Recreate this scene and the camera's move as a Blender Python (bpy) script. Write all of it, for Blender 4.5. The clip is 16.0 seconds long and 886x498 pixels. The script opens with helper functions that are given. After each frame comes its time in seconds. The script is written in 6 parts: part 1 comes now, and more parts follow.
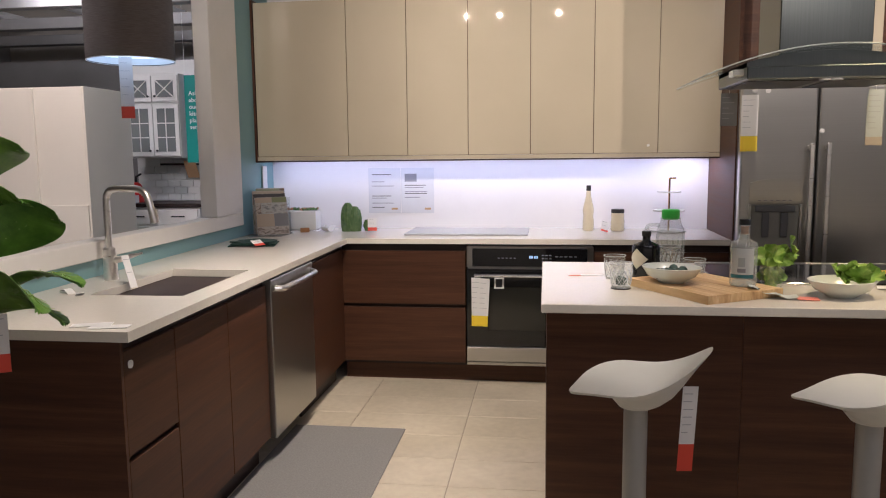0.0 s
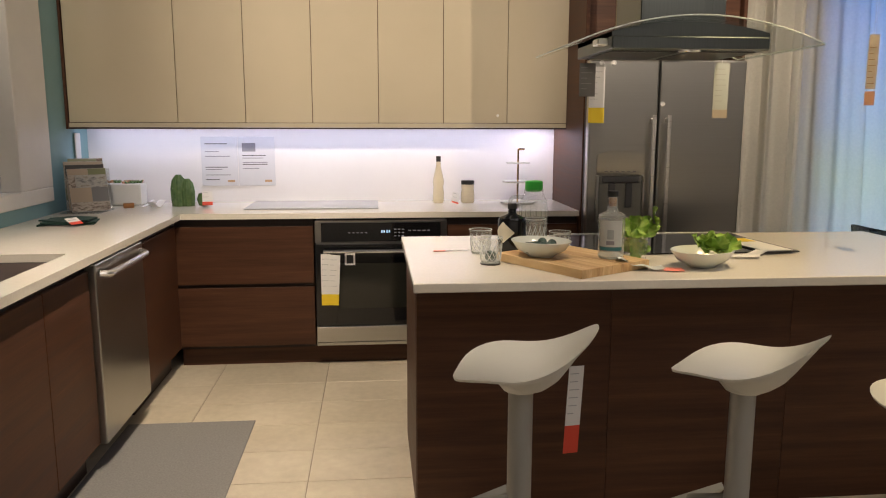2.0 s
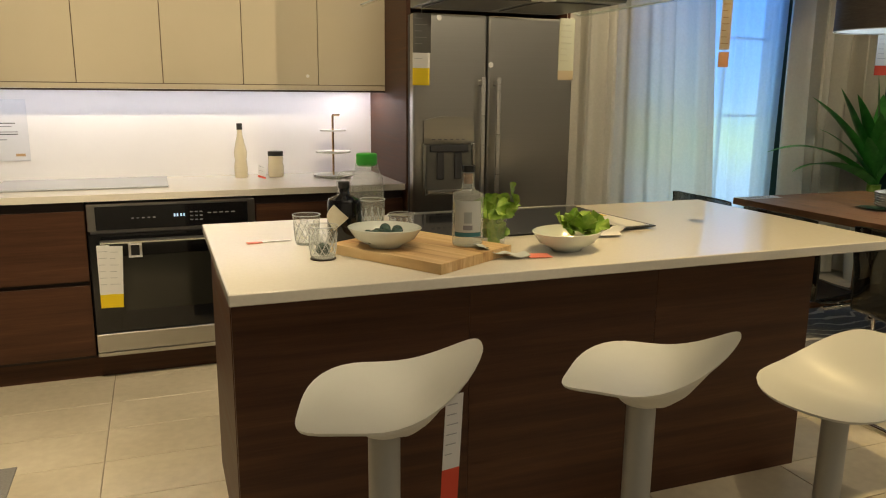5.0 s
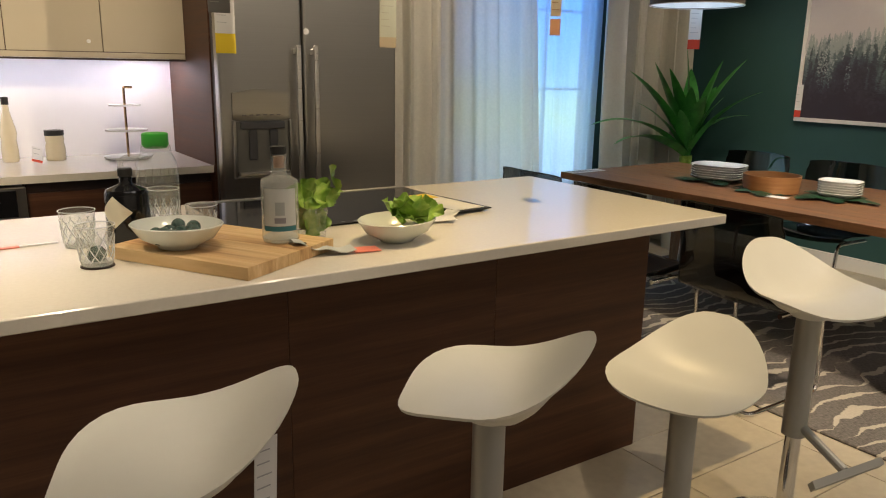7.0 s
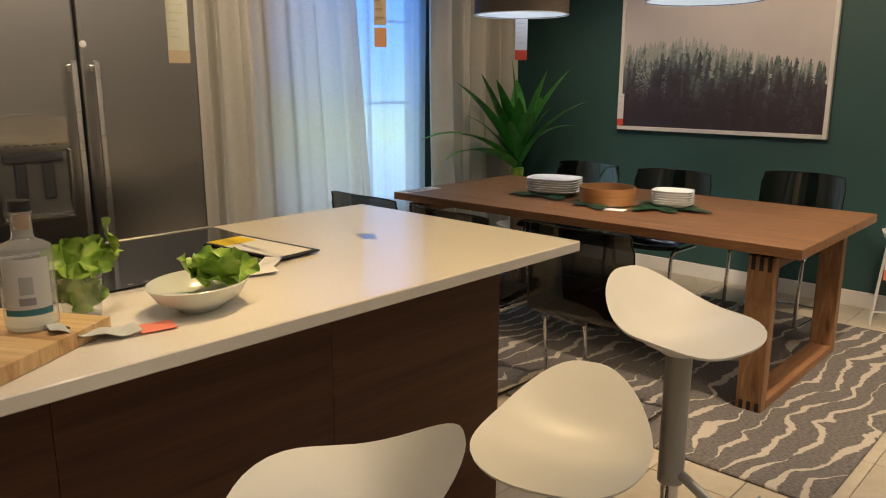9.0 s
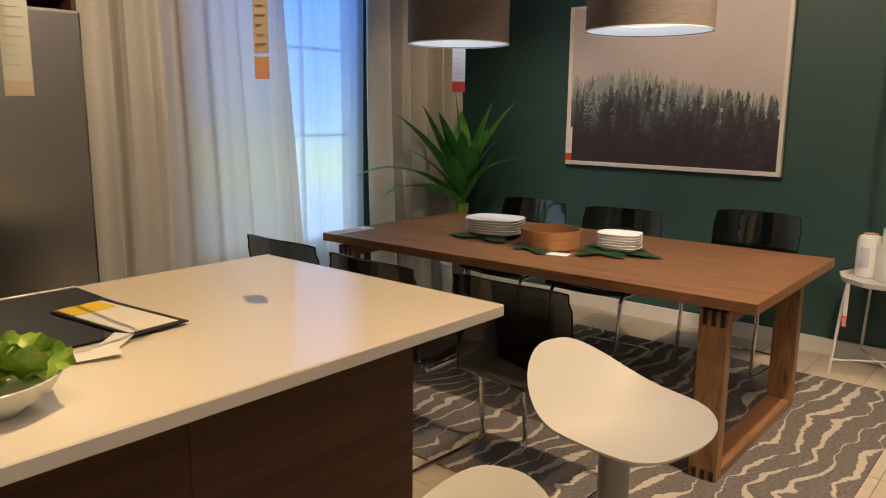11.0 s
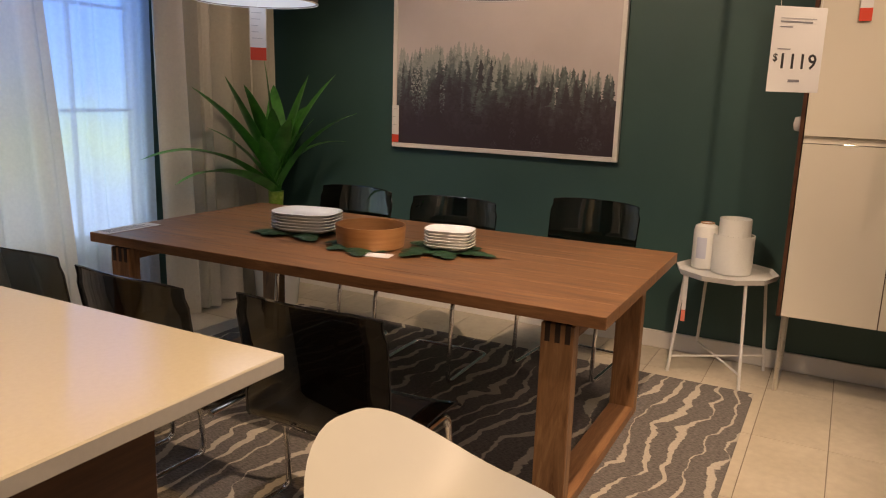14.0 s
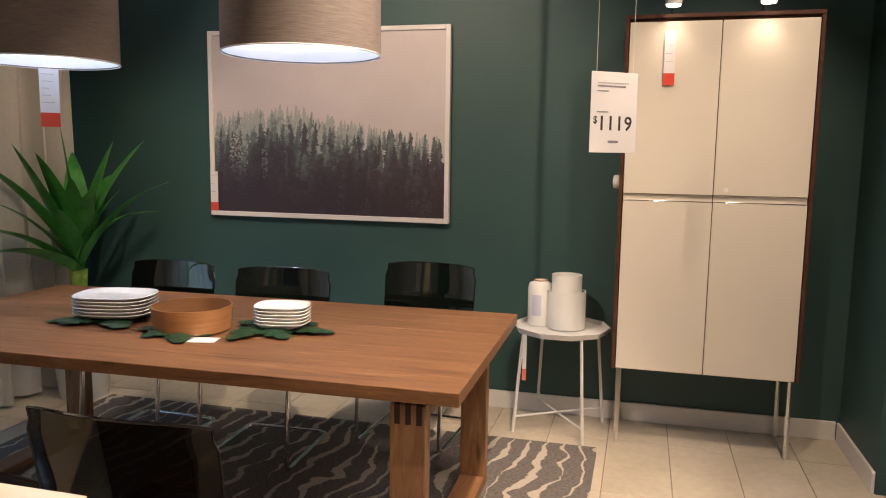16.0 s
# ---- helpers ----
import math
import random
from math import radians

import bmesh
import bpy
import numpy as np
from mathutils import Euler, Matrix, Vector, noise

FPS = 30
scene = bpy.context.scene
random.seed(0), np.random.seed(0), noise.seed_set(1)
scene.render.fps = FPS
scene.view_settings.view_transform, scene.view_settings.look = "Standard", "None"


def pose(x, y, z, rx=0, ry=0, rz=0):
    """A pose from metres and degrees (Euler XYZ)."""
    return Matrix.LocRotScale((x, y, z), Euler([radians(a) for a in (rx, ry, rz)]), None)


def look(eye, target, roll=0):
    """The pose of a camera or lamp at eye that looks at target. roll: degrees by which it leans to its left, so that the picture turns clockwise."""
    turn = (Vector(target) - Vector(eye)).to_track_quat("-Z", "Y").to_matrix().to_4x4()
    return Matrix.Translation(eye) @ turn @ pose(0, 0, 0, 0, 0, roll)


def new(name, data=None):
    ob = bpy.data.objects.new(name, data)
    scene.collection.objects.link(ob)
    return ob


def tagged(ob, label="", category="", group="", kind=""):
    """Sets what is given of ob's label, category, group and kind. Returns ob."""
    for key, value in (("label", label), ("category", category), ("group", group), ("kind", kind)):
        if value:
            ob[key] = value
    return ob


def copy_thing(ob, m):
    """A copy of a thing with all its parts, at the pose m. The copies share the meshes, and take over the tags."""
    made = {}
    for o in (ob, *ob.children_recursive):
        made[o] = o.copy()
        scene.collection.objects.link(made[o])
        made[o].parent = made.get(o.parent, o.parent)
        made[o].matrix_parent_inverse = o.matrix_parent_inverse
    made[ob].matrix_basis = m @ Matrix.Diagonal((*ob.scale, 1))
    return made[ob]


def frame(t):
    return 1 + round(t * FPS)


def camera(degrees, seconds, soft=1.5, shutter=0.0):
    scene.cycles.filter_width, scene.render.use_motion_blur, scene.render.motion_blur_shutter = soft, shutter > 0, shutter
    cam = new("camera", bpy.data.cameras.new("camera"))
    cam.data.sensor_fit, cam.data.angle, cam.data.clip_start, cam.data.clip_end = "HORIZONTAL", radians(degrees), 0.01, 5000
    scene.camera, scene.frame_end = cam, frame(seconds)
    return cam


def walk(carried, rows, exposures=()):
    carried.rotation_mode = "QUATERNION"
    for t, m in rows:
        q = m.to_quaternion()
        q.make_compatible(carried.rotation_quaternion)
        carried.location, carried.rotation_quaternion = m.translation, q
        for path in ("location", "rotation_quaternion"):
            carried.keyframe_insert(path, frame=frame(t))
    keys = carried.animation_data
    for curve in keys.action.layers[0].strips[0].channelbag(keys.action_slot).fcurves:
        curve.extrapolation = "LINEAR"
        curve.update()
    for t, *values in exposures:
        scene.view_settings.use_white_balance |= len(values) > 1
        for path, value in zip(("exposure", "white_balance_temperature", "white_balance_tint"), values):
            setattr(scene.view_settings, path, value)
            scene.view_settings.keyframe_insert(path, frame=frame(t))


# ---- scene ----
cam = camera(60.9, 16.0, soft=1.1)
PATH = [
    (0, (0.178, 0.423, 1.424), (-0.089, 2.39, 1.176), -0.6),
    (0.5, (0.189, 0.428, 1.425), (-0.005, 2.401, 1.159), -0.1),
    (1, (0.172, 0.468, 1.429), (0.067, 2.443, 1.134), 0.1),
    (1.5, (0.113, 0.558, 1.422), (0.141, 2.534, 1.115), 0.1),
    (2, (0.045, 0.633, 1.415), (0.227, 2.598, 1.089), 0.1),
    (2.5, (0.009, 0.678, 1.406), (0.292, 2.625, 1.047), 0.4),
    (3, (0.027, 0.769, 1.401), (0.374, 2.703, 1.025), 0.6),
    (5.5, (0.029, 1.236, 1.398), (0.847, 3.012, 0.976), 0.4),
    (6, (0.019, 1.287, 1.392), (0.961, 2.996, 0.954), 0.3),
    (6.5, (0.078, 1.342, 1.384), (1.101, 2.997, 0.921), 0.5),
    (7, (0.186, 1.435, 1.383), (1.27, 3.049, 0.913), 1.0),
    (7.5, (0.268, 1.484, 1.376), (1.402, 3.057, 0.885), 1.1),
    (8, (0.34, 1.572, 1.384), (1.562, 3.073, 0.882), 0.9),
    (8.5, (0.384, 1.682, 1.394), (1.726, 3.089, 0.927), 0.4),
    (9, (0.43, 1.732, 1.4), (1.851, 3.069, 0.961), 0.1),
    (11.5, (0.884, 1.931, 1.428), (2.42, 3.166, 1.086), 0.7),
    (12, (0.953, 2.03, 1.423), (2.57, 3.153, 1.07), 0.2),
    (12.5, (1.015, 2.078, 1.415), (2.691, 3.097, 1.028), -0.1),
    (13, (1.119, 2.103, 1.406), (2.82, 3.07, 0.992), 0.6),
    (13.5, (1.243, 2.109, 1.41), (2.958, 3.048, 0.987), 1.5),
    (14, (1.332, 2.098, 1.408), (3.06, 3.015, 0.994), 1.8),
    (14.5, (1.404, 2.138, 1.409), (3.18, 2.976, 1.032), 1.1),
    (15, (1.471, 2.195, 1.422), (3.309, 2.913, 1.097), 0.6),
    (15.5, (1.478, 2.219, 1.432), (3.365, 2.818, 1.148), 0.6),
    (16, (1.477, 2.201, 1.431), (3.395, 2.707, 1.177), 0.8),
]
EXPOSURES = [(0.0, 0.12, 5500, 20), (1.6, 0.08, 5650, 18), (2.4, 0.05, 6600, 12), (5.5, 0.0, 7000, 5), (7.0, 0.1, 6400, 12), (9.0, 0.1, 6700, 16), (11.5, 0.0, 7200, 24), (13.5, -0.1, 7400, 28), (14.5, 0.08, 7500, 28), (16.0, 0.47, 6500, 25)]
walk(cam, [(t, look(eye, target, roll)) for t, eye, target, roll in PATH], EXPOSURES)

# ---- light ----
world = bpy.data.worlds.new("hall")
scene.world = world
world.use_nodes = True
world.node_tree.nodes["Background"].inputs[0].default_value = (1.0, 0.93, 0.84, 1)
world.node_tree.nodes["Background"].inputs[1].default_value = 0.25


def lamp(name, kind, at, target, power, colour, size=0.1, size_y=None, angle=60, blend=0.5):
    data = bpy.data.lights.new(name, kind)
    data.energy, data.color = power, colour
    if kind == "AREA":
        data.size = size
        if size_y:
            data.shape, data.size_y = "RECTANGLE", size_y
    elif kind == "SPOT":
        data.spot_size, data.spot_blend, data.shadow_soft_size = radians(angle), blend, size
    else:
        data.shadow_soft_size = size
    ob = new(name, data)
    ob.matrix_world = look(at, target)
    return ob


WARM, COOL, SOFT = (1.0, 0.82, 0.57), (0.88, 0.86, 1.0), (1.0, 0.92, 0.82)
AMBER = (1.0, 0.73, 0.34)
# unseen fill lights high over the aisle; the last two brighten the wall behind
lamp("hall_fill", "AREA", (0.2, -0.6, 3.9), (0.2, -0.4, 0), 11, SOFT, 2.4, 1.2)
lamp("hall_fill", "AREA", (3.2, -0.6, 3.9), (3.4, 0.4, 0), 28, SOFT, 2.4, 1.2)
lamp("hall_fill", "AREA", (-1.5, -2.5, 3.9), (-1.5, -5, 1.5), 110, SOFT, 2.4, 1.2)
lamp("hall_fill", "AREA", (4.0, -2.5, 3.9), (4.0, -5, 1.5), 110, SOFT, 2.4, 1.2)
# track spots: wall cabinets, kitchen floor and worktops, island, dining side; some are added fill for stools, fridge
# side and table
for sx, sy, tx, ty, tz, power, wide in (
        (-0.71, 1.5, -0.9, 5.3, 2.0, 200, 38), (-0.34, 1.5, -0.1, 5.3, 2.0, 185, 38), (0.32, 1.5, 0.35, 5.3, 2.0, 200, 38), (1.47, 1.5, 1.3, 5.3, 2.0, 200, 40),
        (-0.4, 3.4, -0.4, 4.15, 0.0, 205, 76), (-0.4, 2.4, -1.15, 3.0, 0.5, 150, 64), (0.2, 3.4, -0.4, 4.8, 0.1, 50, 42),
        (1.8, 3.1, 1.9, 3.5, 0.9, 135, 66), (0.9, 2.9, 0.7, 3.4, 0.9, 50, 55), (1.9, 3.3, 2.9, 5.6, 1.3, 115, 50),
        (2.6, 1.7, 3.2, 2.3, 0.0, 85, 70), (4.2, 1.95, 4.8, 1.9, 0.0, 54, 66), (3.3, 2.2, 3.95, 2.95, 0.74, 260, 62), (3.3, 3.5, 5.5, 3.55, 1.2, 132, 74), (4.1, 1.5, 5.25, 1.95, 1.2, 55, 62), (0.55, 2.3, 0.5, 2.6, 0.7, 40, 46), (1.55, 2.3, 1.5, 2.6, 0.7, 25, 52), (4.3, 4.2, 4.95, 5.2, 1.0, 52, 62), (-0.6, 2.2, 1.6, 5.1, 1.75, 110, 32), (3.4, 3.3, 4.05, 4.2, 0.75, 60, 36)):
    lamp("track_fill_spot", "SPOT", (sx, sy, 2.98), (tx, ty, tz), power, AMBER if sx == 1.8 else WARM, 0.007, angle=wide, blend=0.7)
# strip under the wall cabinets
lamp("strip_light", "AREA", (-0.24, 5.52, 1.408), (-0.24, 5.585, 0.9), 5.0, COOL, 2.9, 0.03)

# added spot, no lamp of its own: brightens the walnut panel beside the fridge
lamp("panel_fill", "SPOT", (1.13, 5.44, 1.402), (1.15, 5.46, 0.9), 2.4, (1.0, 0.86, 0.88), 0.03, angle=172, blend=0.2)

# ---- helpers ----


def material(name, colour=(0.8, 0.8, 0.8), rough=0.5, metal=0.0, **more):
    m = bpy.data.materials.new(name)
    m.use_nodes = True
    b = m.node_tree.nodes["Principled BSDF"]
    b.inputs["Base Color"].default_value = (*colour, 1)
    b.inputs["Roughness"].default_value, b.inputs["Metallic"].default_value = rough, metal
    for key, value in more.items():
        b.inputs[key.replace("_", " ")].default_value = value
    return m


def nodes(m):
    return m.node_tree.nodes, m.node_tree.links, m.node_tree.nodes["Principled BSDF"]


def textured(m, stretch=(1, 1, 1), scale=8.0, stops=((0.3, (0, 0, 0)), (0.7, (1, 1, 1))), detail=6, bump=0.0, rough=None, warp=0.0, fine=0.0):
    """Lays a noise, stretched along an axis, over a material: colour ramp, roughness range and bump."""
    n, k, b = nodes(m)
    co, mp, no, ra = n.new("ShaderNodeTexCoord"), n.new("ShaderNodeMapping"), n.new("ShaderNodeTexNoise"), n.new("ShaderNodeValToRGB")
    info, add = n.new("ShaderNodeObjectInfo"), n.new("ShaderNodeVectorMath")
    add.operation = "MULTIPLY_ADD"
    k.new(info.outputs["Random"], add.inputs[0])
    add.inputs[1].default_value = (7.3, 5.1, 9.7)
    k.new(co.outputs["Object"], add.inputs[2])
    k.new(add.outputs[0], mp.inputs["Vector"])
    mp.inputs["Scale"].default_value = stretch
    k.new(mp.outputs[0], no.inputs["Vector"])
    no.inputs["Scale"].default_value, no.inputs["Detail"].default_value, no.inputs["Distortion"].default_value = scale, detail, warp
    no.inputs["Roughness"].default_value = 0.6
    while len(ra.color_ramp.elements) < len(stops):
        ra.color_ramp.elements.new(0.5)
    for e, (p, c) in zip(ra.color_ramp.elements, stops):
        e.position, e.color = p, (*c, 1)
    k.new(no.outputs["Fac"], ra.inputs[0])
    colour = ra.outputs[0]
    if fine:
        no2, mix = n.new("ShaderNodeTexNoise"), n.new("ShaderNodeMixRGB")
        no2.inputs["Scale"].default_value, no2.inputs["Detail"].default_value = scale * 9, 3
        k.new(mp.outputs[0], no2.inputs["Vector"])
        mix.blend_type, mix.inputs[0].default_value = "OVERLAY", fine
        k.new(colour, mix.inputs[1])
        k.new(no2.outputs["Fac"], mix.inputs[2])
        colour = mix.outputs[0]
    k.new(colour, b.inputs["Base Color"])
    if bump:
        bu = n.new("ShaderNodeBump")
        bu.inputs["Strength"].default_value, bu.inputs["Distance"].default_value = bump, 0.002
        k.new(no.outputs["Fac"], bu.inputs["Height"])
        k.new(bu.outputs[0], b.inputs["Normal"])
    if rough:
        mr = n.new("ShaderNodeMapRange")
        mr.inputs["To Min"].default_value, mr.inputs["To Max"].default_value = rough
        k.new(no.outputs["Fac"], mr.inputs["Value"])
        k.new(mr.outputs[0], b.inputs["Roughness"])
    return m


def mesh_of(bm, name, mat, smooth=False):
    me = bpy.data.meshes.new(name)
    bmesh.ops.recalc_face_normals(bm, faces=bm.faces)
    bm.to_mesh(me)
    bm.free()
    for mt in (mat if isinstance(mat, (list, tuple)) else [mat]):
        me.materials.append(mt)
    if smooth:
        me.shade_smooth()
        me.set_sharp_from_angle(angle=radians(38))
    return me


def part(name, bm, mat, parent, label="", smooth=False, at=None):
    ob = new(name, mesh_of(bm, name, mat, smooth))
    ob.parent = parent
    if at is not None:
        ob.matrix_basis = at
    return tagged(ob, label)


def thing(name, at, label, category, group="", turn=0, kind=""):
    ob = new(name)
    ob.empty_display_size = 0.1
    ob.matrix_basis = pose(*at, 0, 0, turn)
    return tagged(ob, label, category, group, kind)


def solid(name, bm, mat, label, category, kind="", at=None, smooth=False, group=""):
    ob = new(name, mesh_of(bm, name, mat, smooth))
    if at is not None:
        ob.matrix_basis = at
    return tagged(ob, label, category, group, kind)


def box(x0, x1, y0, y1, z0, z1, bev=0.002, bm=None, seg=1):
    own = bm is None
    b = bmesh.new()
    bmesh.ops.create_cube(b, size=1)
    for v in b.verts:
        v.co = Vector(((x0 + x1) / 2 + v.co.x * (x1 - x0), (y0 + y1) / 2 + v.co.y * (y1 - y0), (z0 + z1) / 2 + v.co.z * (z1 - z0)))
    if bev:
        bmesh.ops.bevel(b, geom=b.edges[:], offset=min(bev, 0.45 * min(abs(x1 - x0), abs(y1 - y0), abs(z1 - z0))), segments=seg, affect="EDGES", profile=0.5)
    if own:
        return b
    return merge(bm, b)


def merge(bm, b, m=None):
    if m is not None:
        bmesh.ops.transform(b, matrix=m, verts=b.verts)
    me = bpy.data.meshes.new("tmp")
    b.to_mesh(me)
    b.free()
    bm.from_mesh(me)
    bpy.data.meshes.remove(me)
    return bm


def lathe(profile, seg=32, bm=None, closed=False, squash=1.0):
    """Turns (radius, height) rows round z."""
    bm = bm or bmesh.new()
    rings = []
    for r, z in profile:
        if r < 1e-6:
            rings.append([bm.verts.new((0, 0, z))])
        else:
            rings.append([bm.verts.new((r * math.cos(2 * math.pi * i / seg), squash * r * math.sin(2 * math.pi * i / seg), z)) for i in range(seg)])
    pairs = list(zip(rings, rings[1:])) + ([(rings[-1], rings[0])] if closed else [])
    for a, b in pairs:
        for i in range(seg):
            j = (i + 1) % seg
            if len(a) == 1 and len(b) == 1:
                continue
            f = [a[0], b[j], b[i]] if len(a) == 1 else [a[i], a[j], b[0]] if len(b) == 1 else [a[i], a[j], b[j], b[i]]
            bm.faces.new(f)
    return bm


def tube(points, r, seg=10, bm=None, flat=1.0):
    """A round bar along a line of points."""
    bm = bm or bmesh.new()
    pts = [Vector(p) for p in points]
    rings, side = [], None
    for i, p in enumerate(pts):
        d = (pts[min(i + 1, len(pts) - 1)] - pts[max(i - 1, 0)]).normalized()
        if side is None:
            side = d.cross(Vector((0, 0, 1)) if abs(d.z) < 0.9 else Vector((1, 0, 0))).normalized()
        side = (side - d * side.dot(d)).normalized()
        up = d.cross(side)
        rr = r[i] if isinstance(r, (list, tuple)) else r
        rings.append([bm.verts.new(p + rr * (math.cos(2 * math.pi * k / seg) * side + flat * math.sin(2 * math.pi * k / seg) * up)) for k in range(seg)])
    for a, b in zip(rings, rings[1:]):
        for k in range(seg):
            bm.faces.new([a[k], a[(k + 1) % seg], b[(k + 1) % seg], b[k]])
    bm.faces.new(rings[0])
    bm.faces.new(rings[-1])
    return bm


def rounded(points, radius, steps=5):
    """The line of points with its corners rounded."""
    pts, out = [Vector(p) for p in points], [Vector(points[0])]
    for a, b, c in zip(pts, pts[1:], pts[2:]):
        ra = min(radius, (a - b).length * 0.49, (c - b).length * 0.49)
        p, q = b + (a - b).normalized() * ra, b + (c - b).normalized() * ra
        out += [p.lerp(b, s).lerp(b.lerp(q, s), s) for s in [i / steps for i in range(steps + 1)]]
    return out + [pts[-1]]


def sheet(fn, nu, nv, thick=0.0):
    """A surface of points fn(u, v), u and v from 0 to 1; with a thickness where one is given."""
    bm = bmesh.new()
    g = [[bm.verts.new(fn(i / nu, j / nv)) for j in range(nv + 1)] for i in range(nu + 1)]
    for i in range(nu):
        for j in range(nv):
            bm.faces.new([g[i][j], g[i + 1][j], g[i + 1][j + 1], g[i][j + 1]])
    if thick:
        bmesh.ops.recalc_face_normals(bm, faces=bm.faces)
        bmesh.ops.solidify(bm, geom=bm.faces[:], thickness=thick)
    return bm


def words(text, size, at, mat, parent, name="writing", label=""):
    """Text in the built-in font as a thin mesh."""
    cu = bpy.data.curves.new("t", "FONT")
    cu.body, cu.size, cu.extrude, cu.resolution_u, cu.offset = text, size, 0.0004, 2, size * 0.014
    tmp = bpy.data.objects.new("t", cu)
    me = bpy.data.meshes.new_from_object(tmp)
    bpy.data.objects.remove(tmp)
    me.materials.clear()
    me.materials.append(mat)
    ob = new(name, me)
    ob.parent, ob.matrix_basis = parent, at
    return tagged(ob, label)


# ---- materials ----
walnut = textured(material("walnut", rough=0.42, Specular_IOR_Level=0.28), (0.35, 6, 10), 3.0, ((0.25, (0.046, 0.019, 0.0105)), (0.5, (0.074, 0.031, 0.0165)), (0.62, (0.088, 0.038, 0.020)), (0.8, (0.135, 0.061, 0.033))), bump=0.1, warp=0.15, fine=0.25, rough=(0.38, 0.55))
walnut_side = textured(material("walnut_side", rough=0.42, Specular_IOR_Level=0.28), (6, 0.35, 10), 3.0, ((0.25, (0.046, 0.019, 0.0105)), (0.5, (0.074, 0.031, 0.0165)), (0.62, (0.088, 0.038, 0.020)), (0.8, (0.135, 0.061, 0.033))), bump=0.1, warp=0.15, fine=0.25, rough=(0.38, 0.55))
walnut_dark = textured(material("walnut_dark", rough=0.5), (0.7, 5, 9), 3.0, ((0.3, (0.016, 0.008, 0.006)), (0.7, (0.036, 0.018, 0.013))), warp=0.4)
gloss_beige = textured(material("gloss_beige", rough=0.12, Coat_Weight=0.3, Coat_Roughness=0.01), (1, 1, 1), 1.6, ((0.3, (0.50, 0.44, 0.33)), (0.7, (0.53, 0.47, 0.355))), rough=(0.012, 0.02))
gloss_cream = textured(material("gloss_cream", rough=0.12, Coat_Weight=0.3, Coat_Roughness=0.01), (1, 1, 1), 1.6, ((0.3, (0.70, 0.65, 0.54)), (0.7, (0.73, 0.68, 0.57))), rough=(0.012, 0.02))
quartz = textured(material("quartz", rough=0.2), (1, 1, 1), 90, ((0.35, (0.72, 0.68, 0.60)), (0.65, (0.75, 0.71, 0.63))), rough=(0.10, 0.14))
steel = textured(material("steel", metal=1.0, rough=0.3, Anisotropic=0.6), (0.6, 90, 150), 3.0, ((0.3, (0.475, 0.47, 0.45)), (0.7, (0.51, 0.505, 0.485))), rough=(0.27, 0.31))
steel_bright = textured(material("steel_bright", metal=1.0, rough=0.22), (1, 30, 40), 2.0, ((0.3, (0.74, 0.72, 0.69)), (0.7, (0.82, 0.80, 0.77))), rough=(0.24, 0.34))
chrome = material("chrome", (0.75, 0.75, 0.76), 0.08, 1.0)
brass = material("brass", (0.55, 0.38, 0.2), 0.25, 1.0)
tile_mat = textured(material("tile_mat", rough=0.4), (1, 1, 1), 3.0, ((0.3, (0.47, 0.41, 0.31)), (0.7, (0.58, 0.515, 0.405))), bump=0.05, rough=(0.3, 0.5), fine=0.15)
grout = textured(material("grout", rough=0.9), (1, 1, 1), 30, ((0.3, (0.24, 0.20, 0.15)), (0.7, (0.29, 0.25, 0.19))))
green_paint = textured(material("green_paint", rough=0.55), (1, 1, 1), 2.2, ((0.3, (0.028, 0.078, 0.074)), (0.7, (0.033, 0.088, 0.083))), bump=0.03)
teal_paint = textured(material("teal_paint", rough=0.5), (1, 1, 1), 2.0, ((0.3, (0.20, 0.36, 0.38)), (0.7, (0.22, 0.39, 0.41))), bump=0.03)
white_paint = textured(material("white_paint", rough=0.45), (1, 1, 1), 3.0, ((0.3, (0.72, 0.70, 0.66)), (0.7, (0.78, 0.76, 0.72))), bump=0.03)
splash = textured(material("splash", rough=0.3), (1, 1, 1), 2.0, ((0.3, (0.74, 0.73, 0.74)), (0.7, (0.78, 0.77, 0.78))))
grey_paint = textured(material("grey_paint", rough=0.6), (1, 1, 1), 2.0, ((0.3, (0.20, 0.19, 0.18)), (0.7, (0.24, 0.23, 0.22))))
hall_dark = textured(material("hall_dark", rough=0.8), (1, 1, 1), 2.0, ((0.3, (0.30, 0.27, 0.23)), (0.7, (0.36, 0.33, 0.28))))
white_plastic = textured(material("white_plastic", rough=0.3), (1, 1, 1), 5.0, ((0.3, (0.73, 0.725, 0.68)), (0.7, (0.77, 0.765, 0.72))), rough=(0.34, 0.42))
grey_metal = material("grey_metal", (0.42, 0.42, 0.40), 0.42, 0.35)
white_metal = material("white_metal", (0.72, 0.71, 0.68), 0.4)
black_gloss = material("black_gloss", (0.008, 0.008, 0.009), 0.05)
black_matt = material("black_matt", (0.015, 0.015, 0.015), 0.5)
dark_grey = material("dark_grey", (0.08, 0.08, 0.085), 0.5)
oak = textured(material("oak", rough=0.45), (9, 0.8, 9), 3.0, ((0.28, (0.085, 0.036, 0.015)), (0.45, (0.19, 0.088, 0.038)), (0.58, (0.23, 0.11, 0.048)), (0.76, (0.36, 0.19, 0.088))), bump=0.2, warp=1.1, fine=0.3, rough=(0.34, 0.5))
